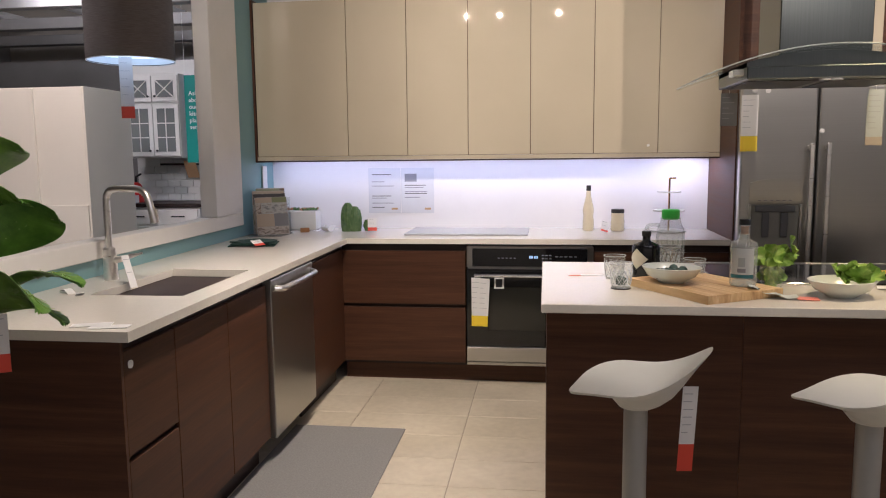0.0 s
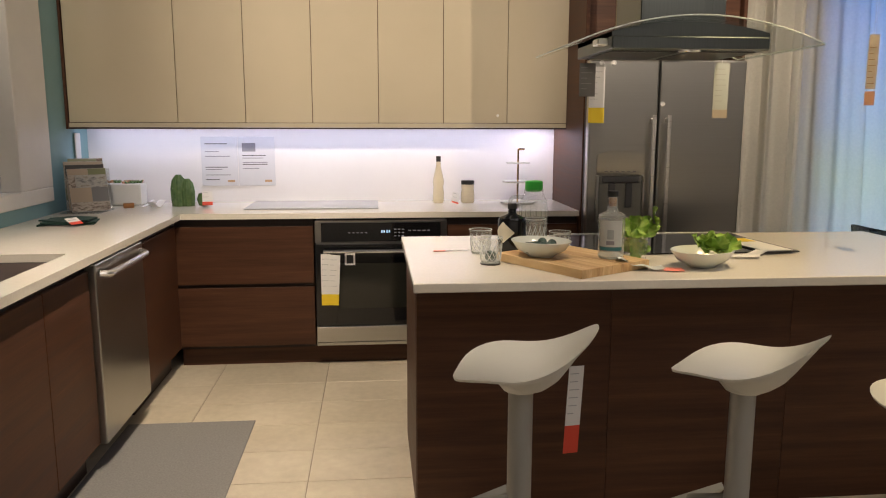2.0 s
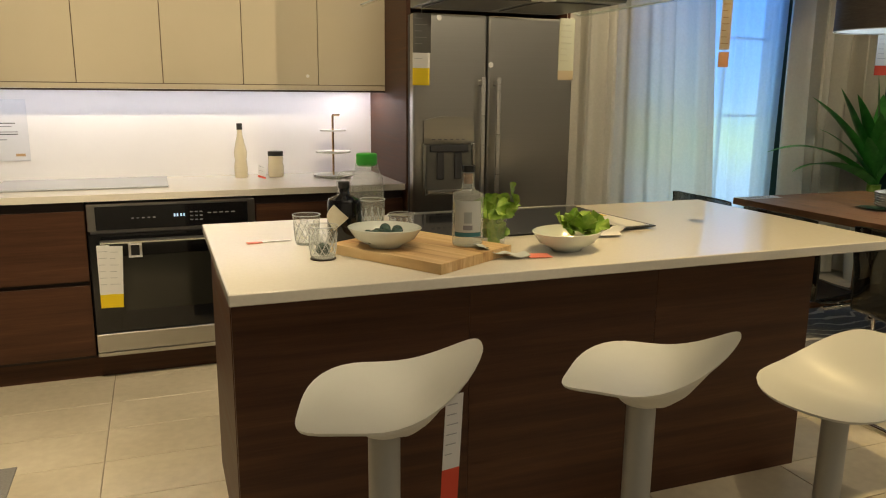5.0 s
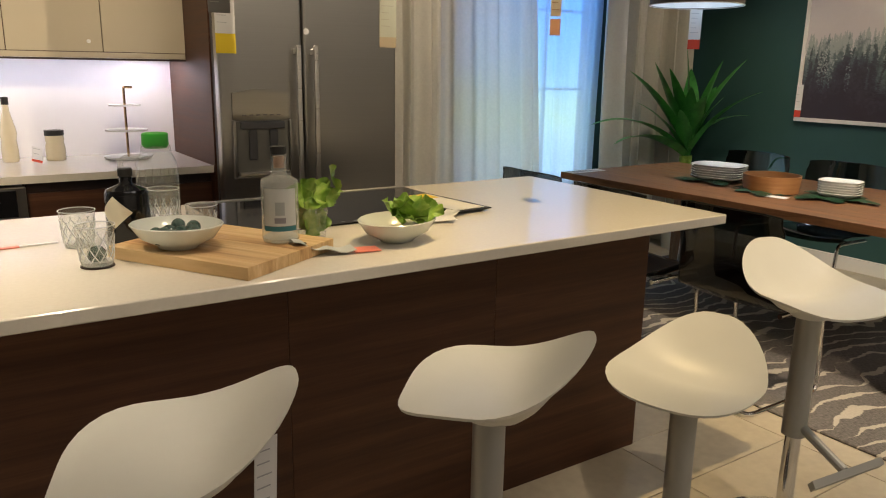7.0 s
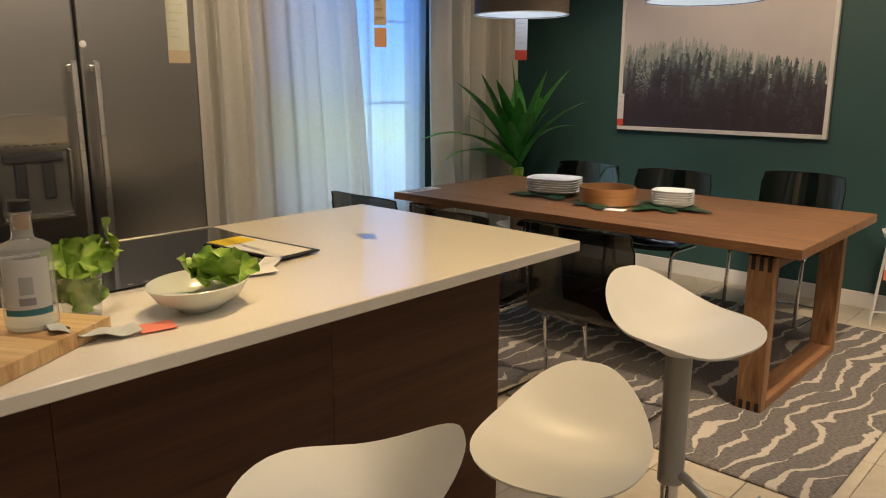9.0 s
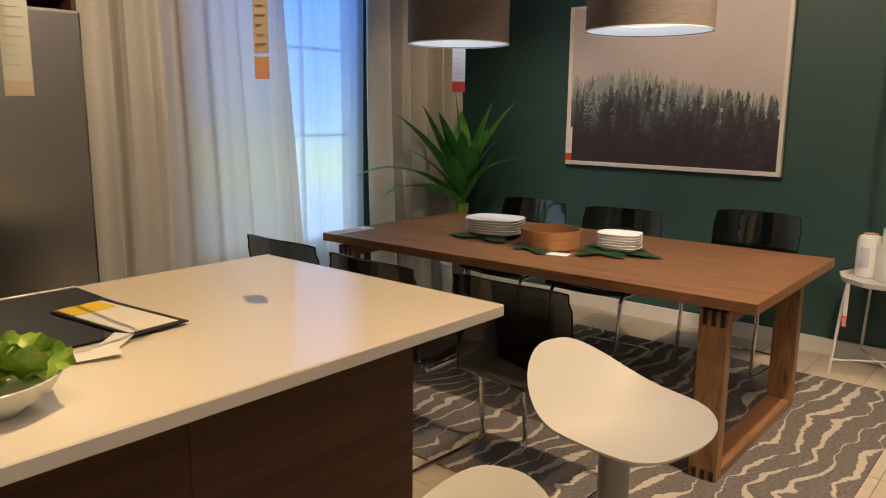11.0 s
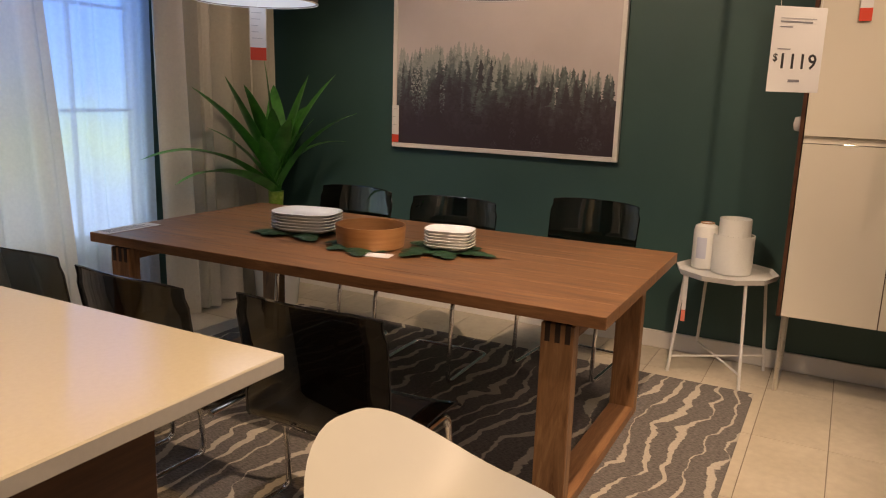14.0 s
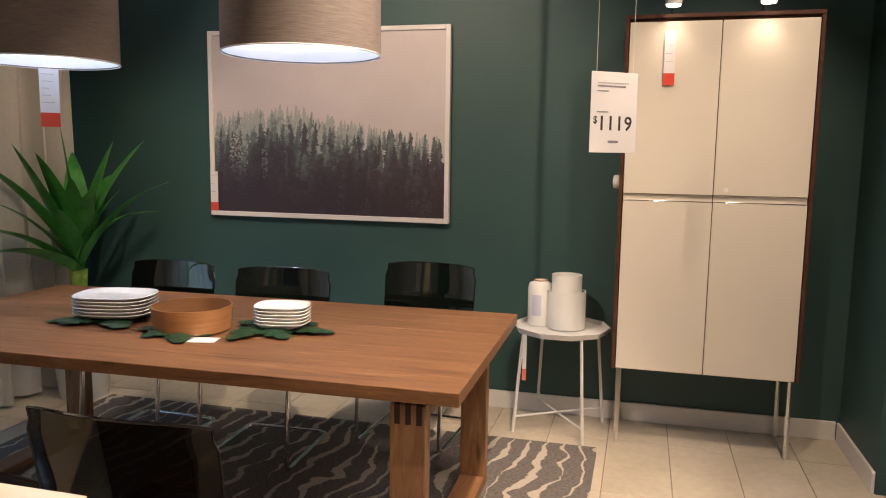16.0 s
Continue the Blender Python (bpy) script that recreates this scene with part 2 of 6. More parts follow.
oak_up = textured(material("oak_up", rough=0.45), (4.5, 4.5, 0.6), 3.0, ((0.30, (0.10, 0.045, 0.018)), (0.45, (0.25, 0.125, 0.055)), (0.55, (0.30, 0.155, 0.07)), (0.72, (0.45, 0.26, 0.125))), bump=0.2, warp=2.2, fine=0.3)
oak_across = textured(material("oak_across", rough=0.45), (0.8, 9, 9), 3.0, ((0.25, (0.15, 0.07, 0.03)), (0.5, (0.25, 0.12, 0.054)), (0.75, (0.35, 0.185, 0.085))), bump=0.15, warp=0.7, fine=0.3)
paper = material("paper", (0.78, 0.77, 0.76), 0.6)
paper_grey = material("paper_grey", (0.25, 0.25, 0.26), 0.6)
ink = material("ink", (0.03, 0.03, 0.035), 0.6)
ink_grey = material("ink_grey", (0.22, 0.22, 0.25), 0.6)
red = material("red", (0.70, 0.07, 0.035), 0.5)
yellow = material("yellow", (0.85, 0.62, 0.02), 0.5)

# ---- structure ----
solid("floor", box(-7, 8, -5, 10, -0.06, -0.006, 0), grout, "beige tiled showroom floor with fine grey joints", "floor", "structure")
solid("wall_back", box(-1.9, 2.62, 5.66, 5.8, 0, 3.2, 0), splash, "plain white painted kitchen back wall", "wall", "structure")
solid("wall_window", box(2.62, 3.2, 5.86, 6.0, 0, 3.2, 0), green_paint, "dark green wall beside the window", "wall", "structure")
solid("wall_window_b", box(4.55, 5.7, 5.86, 6.0, 0, 3.2, 0), green_paint, "dark green wall beside the window", "wall", "structure")
solid("wall_window_c", box(3.2, 4.55, 5.86, 6.0, 0, 0.45, 0), green_paint, "dark green wall under the window", "wall", "structure")
solid("wall_window_d", box(3.2, 4.55, 5.86, 6.0, 2.5, 3.2, 0), green_paint, "dark green wall over the window", "wall", "structure")
solid("wall_green", box(5.57, 5.72, 1.05, 5.86, 0, 3.2, 0), green_paint, "dark green painted dining wall", "wall", "structure")
solid("wall_return", box(4.93, 5.57, 1.05, 1.18, 0, 3.2, 0), green_paint, "dark green painted return wall", "wall", "structure")
solid("baseboard", box(5.553, 5.568, 1.2, 5.86, 0, 0.10, 0.003), white_paint, "white painted baseboard", "baseboard", "structure")
solid("baseboard_return", box(4.93, 5.55, 1.183, 1.198, 0, 0.10, 0.003), white_paint, "white painted baseboard", "baseboard", "structure")
# wall with the pass-through behind the sink
solid("wall_sink_low", box(-1.82, -1.76, 2.45, 5.66, 0, 0.99, 0), teal_paint, "teal painted low wall behind the sink", "wall", "structure")
solid("wall_sink_end", box(-1.82, -1.76, 5.03, 5.66, 0.99, 3.2, 0), teal_paint, "teal painted wall beside the opening", "wall", "structure")
trim = bmesh.new()
box(-1.835, -1.735, 2.45, 5.03, 0.99, 1.07, 0.004, trim)
box(-1.835, -1.735, 4.64, 5.03, 1.07, 3.2, 0.004, trim)
solid("trim_opening", trim, white_paint, "wide white painted frame round the opening", "trim", "structure")
# the hall round the display
solid("wall_hall_south", box(-7, 8, -5.1, -5, 0, 4.2, 0), hall_dark, "plain hall wall", "wall", "structure")
solid("wall_hall_west", box(-7.1, -7, -5, 10, 0, 4.2, 0), hall_dark, "plain hall wall", "wall", "structure")
solid("wall_hall_east", box(8, 8.1, -5, 10, 0, 4.2, 0), hall_dark, "plain hall wall", "wall", "structure")
solid("wall_hall_north", box(-7, 8, 10, 10.1, 0, 4.2, 0), hall_dark, "plain hall wall", "wall", "structure")
solid("ceiling", box(-7, 8, -5, 10, 4.2, 4.3, 0), hall_dark, "dim grey hall ceiling", "ceiling", "structure")


# ---- kitchen ----
# corner and drawer run on the back wall
cab = thing("drawer_cabinet", (-0.70, 5.32, 0), "dark walnut base cabinet with two deep drawers", "cabinet")
part("body", box(-0.39, 0.395, -0.30, 0.33, 0.11, 0.880, 0), walnut_dark, cab)
part("drawer", box(-0.385, 0.395, -0.325, -0.303, 0.50, 0.835, 0.0015), walnut, cab)
part("drawer", box(-0.385, 0.395, -0.325, -0.303, 0.13, 0.478, 0.0015), walnut, cab)
part("plinth", box(-0.39, 1.95, -0.26, -0.245, 0, 0.108, 0.001), walnut, cab)

oven = thing("oven", (0.087, 5.0, 0), "stainless built-in electric oven with black glass door", "oven")
part("body", box(-0.375, 0.375, 0.0, 0.60, 0.125, 0.868, 0), steel, oven)
part("frame", box(-0.382, 0.382, -0.03, -0.002, 0.74, 0.868, 0.003), steel, oven)
part("control_panel", box(-0.345, 0.345, -0.036, -0.031, 0.746, 0.856, 0.001), black_gloss, oven)
part("door", box(-0.382, 0.382, -0.035, -0.002, 0.245, 0.728, 0.004), black_gloss, oven)
part("lower_trim", box(-0.382, 0.382, -0.035, -0.002, 0.150, 0.240, 0.003), steel, oven)
part("base_trim", box(-0.382, 0.382, -0.03, -0.002, 0.126, 0.146, 0.003), steel, oven)
part("handle", tube([(-0.33, -0.075, 0.695), (0.36, -0.075, 0.695)], 0.012), chrome, oven)

cab = thing("base_cabinet", (0.87, 5.32, 0), "dark walnut base cabinet beside the oven", "cabinet")
part("body", box(-0.40, 0.38, -0.30, 0.33, 0.11, 0.880, 0), walnut_dark, cab)
part("drawer", box(-0.395, 0.38, -0.325, -0.303, 0.50, 0.835, 0.0015), walnut, cab)
part("drawer", box(-0.395, 0.38, -0.325, -0.303, 0.13, 0.478, 0.0015), walnut, cab)

# sink leg, fronts face +x
XF = -1.075
for y0, y1, split, nm, lab in ((2.48, 2.80, True, "drawer_cabinet", "narrow walnut base cabinet with door and drawer"), (2.80, 3.235, False, "sink_cabinet", "walnut sink base cabinet door"),
                               (3.235, 3.655, False, "sink_cabinet", "walnut sink base cabinet door"), (4.285, 4.98, False, "corner_cabinet", "walnut corner base cabinet front")):
    cab = thing(nm, ((XF - 0.3), (y0 + y1) / 2, 0), lab, "cabinet")
    h = (y1 - y0) / 2
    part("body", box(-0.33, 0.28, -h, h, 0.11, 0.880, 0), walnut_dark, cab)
    if split:
        part("door", box(0.281, 0.30, -h + 0.002, h - 0.003, 0.515, 0.845, 0.0015), walnut_side, cab)
        part("drawer", box(0.281, 0.30, -h + 0.002, h - 0.003, 0.13, 0.495, 0.0015), walnut_side, cab)
    else:
        part("door", box(0.281, 0.30, -h + 0.002, h - 0.003, 0.13, 0.845, 0.0015), walnut_side, cab)
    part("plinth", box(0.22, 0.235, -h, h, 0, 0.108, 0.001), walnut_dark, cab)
solid("end_panel", box(-1.755, -1.073, 2.462, 2.478, 0, 0.880, 0.001), walnut, "walnut end panel of the sink run", "panel")

dw = thing("dishwasher", (XF - 0.3, 3.97, 0), "stainless steel dishwasher with a bar handle", "dishwasher")
part("body", box(-0.3, 0.28, -0.31, 0.31, 0.11, 0.880, 0), dark_grey, dw)
part("door", box(0.281, 0.325, -0.308, 0.308, 0.12, 0.868, 0.006, seg=2), steel, dw)
part("handle", tube(rounded([(0.325, -0.27, 0.825), (0.362, -0.25, 0.82), (0.368, 0.0, 0.82), (0.362, 0.25, 0.82), (0.325, 0.27, 0.825)], 0.03), 0.014), steel_bright, dw)

# worktop of both legs, with the cut-out for the sink
def slab(x0, x1, y0, y1, hole=None):
    """A worktop slab in one piece, with a square hole where one is given."""
    bm = bmesh.new()
    xs, ys = [x0, x1], [y0, y1]
    if hole:
        xs, ys = [x0, hole[0], hole[1], x1], [y0, hole[2], hole[3], y1]
    for i in range(len(xs) - 1):
        for j in range(len(ys) - 1):
            if hole and i == 1 and j == 1:
                continue
            bm.faces.new([bm.verts.new((x, y, 0.914)) for x, y in ((xs[i], ys[j]), (xs[i + 1], ys[j]), (xs[i + 1], ys[j + 1]), (xs[i], ys[j + 1]))])
    bmesh.ops.remove_doubles(bm, verts=bm.verts, dist=0.0001)
    r = bmesh.ops.extrude_face_region(bm, geom=bm.faces[:])
    bmesh.ops.translate(bm, verts=[v for v in r["geom"] if isinstance(v, bmesh.types.BMVert)], vec=(0, 0, -0.032))
    return bm


wtop = thing("worktop", (0, 0, 0), "pale quartz kitchen worktop in an L shape", "worktop")
part("slab", slab(-1.757, -1.04, 2.455, 4.963, (-1.52, -1.15, 3.02, 3.66)), quartz, wtop)
part("slab", slab(-1.757, 1.253, 4.965, 5.658), quartz, wtop)

# wall cabinets
edges = [-1.742, -1.115, -0.716, -0.317, 0.084, 0.482, 0.880, 1.258]
for i, (a, b) in enumerate(zip(edges, edges[1:])):
    cab = thing("wall_cabinet", ((a + b) / 2, 5.66, 1.41), "wall cabinet with glossy beige door", "cabinet", "wall cabinets over the worktop")
    h = (b - a) / 2
    part("body", box(-h, h, -0.30, -0.002, 0.012, 1.02, 0), walnut, cab)
    part("door", box(-h + 0.0018, h - 0.0018, -0.321, -0.302, 0.014, 1.02, 0.002), gloss_beige, cab)
rail = thing("cabinet_rail", (0, 5.355, 1.40), "beige light rail with a walnut lower edge under the wall cabinets", "rail")
part("face_strip", box(-1.745, 1.256, -0.014, 0.010, -0.004, 0.021, 0.001), gloss_beige, rail)
part("lower_edge", box(-1.765, 1.262, -0.012, 0.012, -0.014, -0.005, 0.001), walnut_dark, rail, "dark walnut lower edge")
solid("cabinet_end", box(-1.768, -1.746, 5.335, 5.658, 1.385, 2.45, 0.001), walnut_side, "walnut side panel of the wall cabinets", "panel")

# fridge and its surround
surround = thing("fridge_surround", (0, 0, 0), "tall walnut panels on both sides of the fridge", "panel")
part("panel", box(1.257, 1.279, 4.955, 5.658, 0, 2.45, 0.001), walnut_side, surround)
part("panel", box(2.185, 2.205, 4.955, 5.658, 0, 2.45, 0.001), walnut_side, surround)
cab = thing("over_fridge_cabinet", (1.73, 5.3, 1.80), "wall cabinet over the fridge with beige door in walnut", "cabinet")
part("body", box(-0.45, 0.45, -0.30, 0.35, 0.03, 0.65, 0), walnut, cab)
part("door", box(-0.29, 0.29, -0.325, -0.303, 0.06, 0.65, 0.002), gloss_beige, cab)
fr = thing("fridge", (1.70, 5.2, 0), "stainless side-by-side fridge freezer with ice dispenser", "fridge")
part("body", box(-0.435, 0.47, -0.28, 0.44, 0.02, 1.775, 0.004), dark_grey, fr)
part("door", box(-0.44, -0.037, -0.345, -0.285, 0.06, 1.778, 0.012, seg=2), steel, fr)
part("door", box(-0.029, 0.475, -0.345, -0.285, 0.06, 1.778, 0.012, seg=2), steel, fr)
for hx in (-0.075, 0.012):
    handle = part("handle", box(hx - 0.012, hx + 0.012, -0.405, -0.390, 0.47, 1.47, 0.005, seg=2), steel_bright, fr, "flat brushed steel bar handle")
    for hz in (0.50, 1.44):
        part("bracket", box(hx - 0.009, hx + 0.009, -0.389, -0.346, hz - 0.014, hz + 0.014, 0.003), steel_bright, handle)

# island
isl = thing("kitchen_island", (1.27, 3.5, 0), "walnut kitchen island with pale quartz top", "kitchen island")
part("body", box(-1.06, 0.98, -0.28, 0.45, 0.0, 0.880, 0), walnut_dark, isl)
for a, b in ((-1.08, -0.38), (-0.3792, 0.30), (0.3008, 0.985)):
    part("panel", box(a, b, -0.302, -0.282, 0.0, 0.880, 0.001), walnut, isl)
part("end_panel", box(-1.082, -1.062, -0.28, 0.45, 0, 0.880, 0.001), walnut_side, isl)
part("end_panel", box(0.982, 1.002, -0.28, 0.45, 0, 0.880, 0.001), walnut_side, isl)
solid("island_top", box(0.168, 2.38, 2.983, 4.011, 0.882, 0.914, 0.003), quartz, "pale quartz island worktop", "worktop")

# ---- dining ----
tb = thing("dining_table", (4.06, 3.852, 0), "brown oak dining table with sled legs", "dining table", turn=0.8)
cuts_ = (-0.565, -0.41, -0.27, -0.13, 0.02, 0.161, 0.30, 0.43, 0.565)
for a, b in zip(cuts_, cuts_[1:]):
    gap = 0.002 if abs(a - 0.161) < 0.001 else 0.0002
    part("plank", box(a + gap, b - 0.0002, -1.16, 1.16, 0.703, 0.745, 0.0015 if gap > 0.001 or b > 0.56 or a < -0.56 else 0.0006), oak, tb)
for s in (-1, 1):
    part("leg", box(-0.545, -0.485, s * 1.0 - 0.055, s * 1.0 + 0.055, 0.0, 0.69, 0.003), oak_up, tb)
    part("leg", box(0.44, 0.50, s * 1.0 - 0.055, s * 1.0 + 0.055, 0.0, 0.69, 0.003), oak_up, tb)
    part("foot_bar", box(-0.484, 0.439, s * 1.0 - 0.055, s * 1.0 + 0.055, 0.0, 0.05, 0.003), oak_across, tb)
    part("head_bar", box(-0.484, 0.439, s * 1.0 - 0.055, s * 1.0 + 0.055, 0.64, 0.69, 0.003), oak_across, tb)
cb = thing("tall_cabinet", (5.38, 1.885, 0), "tall glossy cream cabinet with walnut sides on metal legs", "cabinet")
part("body", box(-0.155, 0.17, -0.41, 0.41, 0.385, 2.06, 0), walnut, cb)
for y0, y1 in ((-0.408, -0.002), (0.002, 0.408)):
    part("door", box(-0.178, -0.158, y0, y1, 0.387, 1.215, 0.002), gloss_cream, cb)
    part("door", box(-0.178, -0.158, y0, y1, 1.250, 2.045, 0.002), gloss_cream, cb)

# ---- more materials ----


def see_through(name, tint, gloss_rough=0.03, rim=0.5, base=0.03, light_white=0.0):
    """Thin clear or smoked wall: straight transmission, with gloss that grows towards the rim. A share of white diffuse
    stands in for refracted light.
    """
    m = bpy.data.materials.new(name)
    m.use_nodes = True
    n, k = m.node_tree.nodes, m.node_tree.links
    n.remove(n["Principled BSDF"])
    tr, gl, lw, pw, ma, mx = n.new("ShaderNodeBsdfTransparent"), n.new("ShaderNodeBsdfGlossy"), n.new("ShaderNodeLayerWeight"), n.new("ShaderNodeMath"), n.new("ShaderNodeMath"), n.new("ShaderNodeMixShader")
    tr.inputs[0].default_value, gl.inputs["Roughness"].default_value = (*tint, 1), gloss_rough
    lw.inputs["Blend"].default_value = 0.5
    pw.operation, pw.inputs[1].default_value = "POWER", 4.0
    ma.operation, ma.inputs[1].default_value, ma.inputs[2].default_value = "MULTIPLY_ADD", rim, base
    k.new(lw.outputs["Facing"], pw.inputs[0])
    k.new(pw.outputs[0], ma.inputs[0])
    k.new(ma.outputs[0], mx.inputs[0])
    k.new(tr.outputs[0], mx.inputs[1])
    k.new(gl.outputs[0], mx.inputs[2])
    # white mixed in so that clear glass looks lit from within
    hz, di = n.new("ShaderNodeMixShader"), n.new("ShaderNodeBsdfDiffuse")
    hz.inputs[0].default_value, di.inputs[0].default_value = light_white, (0.85, 0.87, 0.85, 1)
    k.new(mx.outputs[0], hz.inputs[1])
    k.new(di.outputs[0], hz.inputs[2])
    k.new(hz.outputs[0], n["Material Output"].inputs[0])
    return m


def cloth(name, colour, clear, through_share=0.5):
    """Woven cloth that lets light pass: diffuse and translucent, with some open weave."""
    m = bpy.data.materials.new(name)
    m.use_nodes = True
    n, k = m.node_tree.nodes, m.node_tree.links
    n.remove(n["Principled BSDF"])
    di, tl, tr, m1, m2 = n.new("ShaderNodeBsdfDiffuse"), n.new("ShaderNodeBsdfTranslucent"), n.new("ShaderNodeBsdfTransparent"), n.new("ShaderNodeMixShader"), n.new("ShaderNodeMixShader")
    co, no, mr = n.new("ShaderNodeTexCoord"), n.new("ShaderNodeTexNoise"), n.new("ShaderNodeMixRGB")
    no.inputs["Scale"].default_value, no.inputs["Detail"].default_value = 60, 4
    k.new(co.outputs["Object"], no.inputs["Vector"])
    k.new(no.outputs["Fac"], mr.inputs[0])
    mr.inputs[1].default_value = (*[c * 0.9 for c in colour], 1)
    mr.inputs[2].default_value = (*[min(1, c * 1.08) for c in colour], 1)
    k.new(mr.outputs[0], di.inputs[0])
    k.new(mr.outputs[0], tl.inputs[0])
    m1.inputs[0].default_value, m2.inputs[0].default_value = through_share, clear
    k.new(di.outputs[0], m1.inputs[1])
    k.new(tl.outputs[0], m1.inputs[2])
    k.new(m1.outputs[0], m2.inputs[1])
    k.new(tr.outputs[0], m2.inputs[2])
    k.new(m2.outputs[0], n["Material Output"].inputs[0])
    return m


def glowing(name, colour, strength):
    m = material(name, (0.8, 0.8, 0.8), 0.5)
    b = m.node_tree.nodes["Principled BSDF"]
    b.inputs["Emission Color"].default_value, b.inputs["Emission Strength"].default_value = (*colour, 1), strength
    return m


clear_glass = see_through("clear_glass", (0.95, 0.965, 0.955), 0.03, 0.8, 0.08, 0.10)
bottle_glass = see_through("bottle_glass", (0.93, 0.955, 0.945), 0.03, 0.8, 0.10, 0.20)
edge_glass = see_through("edge_glass", (0.93, 0.96, 0.95), 0.10, 0.5, 0.2, 0.35)
hood_glass = see_through("hood_glass", (0.95, 0.97, 0.965), 0.02, 0.4, 0.03)
steel_dark = textured(material("steel_dark", metal=1.0, rough=0.3), (90, 90, 0.6), 3.0, ((0.3, (0.125, 0.14, 0.14)), (0.7, (0.145, 0.16, 0.16))), rough=(0.26, 0.31))
print_pale = material("print_pale", (0.42, 0.42, 0.44), 0.6)
edge_glint = material("edge_glint", (0.62, 0.68, 0.65), 0.15)
smoked = see_through("smoked", (0.30, 0.305, 0.30), 0.015, 0.7, 0.09)
cut_glass = see_through("cut_glass", (0.90, 0.92, 0.90), 0.10, 0.4, 0.5, 0.45)
drape = cloth("drape", (0.60, 0.57, 0.49), 0.0, 0.22)
drape_cream = cloth("drape_cream", (0.78, 0.75, 0.67), 0.01, 0.22)
sheer_beige = cloth("sheer_beige", (0.78, 0.73, 0.63), 0.04, 0.36)
sheer_white = cloth("sheer_white", (0.74, 0.78, 0.86), 0.24, 0.62)
diffuser = glowing("diffuser", (0.60, 0.80, 1.0), 1.5)
shade_cloth = textured(material("shade_cloth", rough=0.85), (3, 3, 60), 6.0, ((0.3, (0.13, 0.108, 0.094)), (0.7, (0.21, 0.175, 0.155))), bump=0.3)
shade_inner = material("shade_inner", (0.8, 0.8, 0.78), 0.6)
ceramic = textured(material("ceramic", rough=0.18), (1, 1, 1), 4.0, ((0.3, (0.74, 0.74, 0.70)), (0.7, (0.78, 0.78, 0.74))))
ceramic_bowl = textured(material("ceramic_bowl", rough=0.2), (1, 1, 1), 4.0, ((0.3, (0.60, 0.63, 0.58)), (0.7, (0.65, 0.68, 0.63))))
leaf_green = textured(material("leaf_green", rough=0.35), (1, 1, 1), 9.0, ((0.3, (0.020, 0.15, 0.022)), (0.7, (0.075, 0.36, 0.055))), bump=0.2)
fig_green = textured(material("fig_green", rough=0.35), (1, 1, 1), 14.0, ((0.3, (0.040, 0.12, 0.018)), (0.7, (0.17, 0.33, 0.045))), bump=0.3)
lettuce_green = textured(material("lettuce_green", rough=0.4), (1, 1, 1), 26.0, ((0.3, (0.13, 0.28, 0.025)), (0.5, (0.25, 0.41, 0.055)), (0.7, (0.44, 0.57, 0.14))), bump=0.5)
dark_leaf = textured(material("dark_leaf", rough=0.4), (1, 1, 1), 12.0, ((0.3, (0.008, 0.03, 0.012)), (0.7, (0.02, 0.065, 0.028))))
cactus_green = textured(material("cactus_green", rough=0.25), (1, 1, 1), 20.0, ((0.3, (0.06, 0.12, 0.04)), (0.7, (0.13, 0.21, 0.08))))
board_wood = textured(material("board_wood", rough=0.5), (1.0, 22, 5), 2.2, ((0.3, (0.34, 0.18, 0.075)), (0.5, (0.56, 0.35, 0.16)), (0.7, (0.70, 0.48, 0.25))), bump=0.08, detail=4)
board_pale = textured(material("board_pale", rough=0.5), (1.0, 26, 6), 2.4, ((0.3, (0.52, 0.33, 0.15)), (0.5, (0.66, 0.45, 0.22)), (0.7, (0.76, 0.56, 0.31))), bump=0.08, detail=4)
bamboo = textured(material("bamboo", rough=0.45), (1, 1, 12), 5.0, ((0.3, (0.30, 0.13, 0.045)), (0.7, (0.42, 0.20, 0.075))))
cream_sauce = textured(material("cream_sauce", rough=0.15), (1, 1, 1), 6.0, ((0.3, (0.68, 0.60, 0.42)), (0.7, (0.74, 0.66, 0.48))))
green_cloth = textured(material("green_cloth", rough=0.9), (1, 1, 1), 40.0, ((0.3, (0.008, 0.030, 0.024)), (0.7, (0.016, 0.05, 0.04))), bump=0.5)
mat_cloth = textured(material("mat_cloth", rough=0.85), (1, 1, 1), 120.0, ((0.3, (0.17, 0.165, 0.16)), (0.7, (0.23, 0.22, 0.215))), bump=0.3)
cover_glass = textured(material("cover_glass", rough=0.15), (1, 1, 1), 2.0, ((0.3, (0.40, 0.41, 0.44)), (0.7, (0.44, 0.45, 0.48))))
bottle_black = material("bottle_black", (0.006, 0.006, 0.007), 0.08)
label_cream = material("label_cream", (0.62, 0.58, 0.46), 0.6)
label_grey = material("label_grey", (0.52, 0.55, 0.55), 0.6)
label_teal = material("label_teal", (0.03, 0.16, 0.19), 0.5)
lid_green = material("lid_green", (0.04, 0.42, 0.05), 0.35)
tan_pale = material("tan_pale", (0.50, 0.42, 0.35), 0.7)
tan_paper = material("tan_paper", (0.46, 0.30, 0.16), 0.7)
banner_green = material("banner_green", (0.01, 0.26, 0.22), 0.5)
ext_red = material("ext_red", (0.55, 0.02, 0.015), 0.3)
screen_blue = glowing("screen_blue", (0.03, 0.42, 0.9), 0.6)
red_glow = material("orange_red", (0.80, 0.22, 0.15), 0.4)


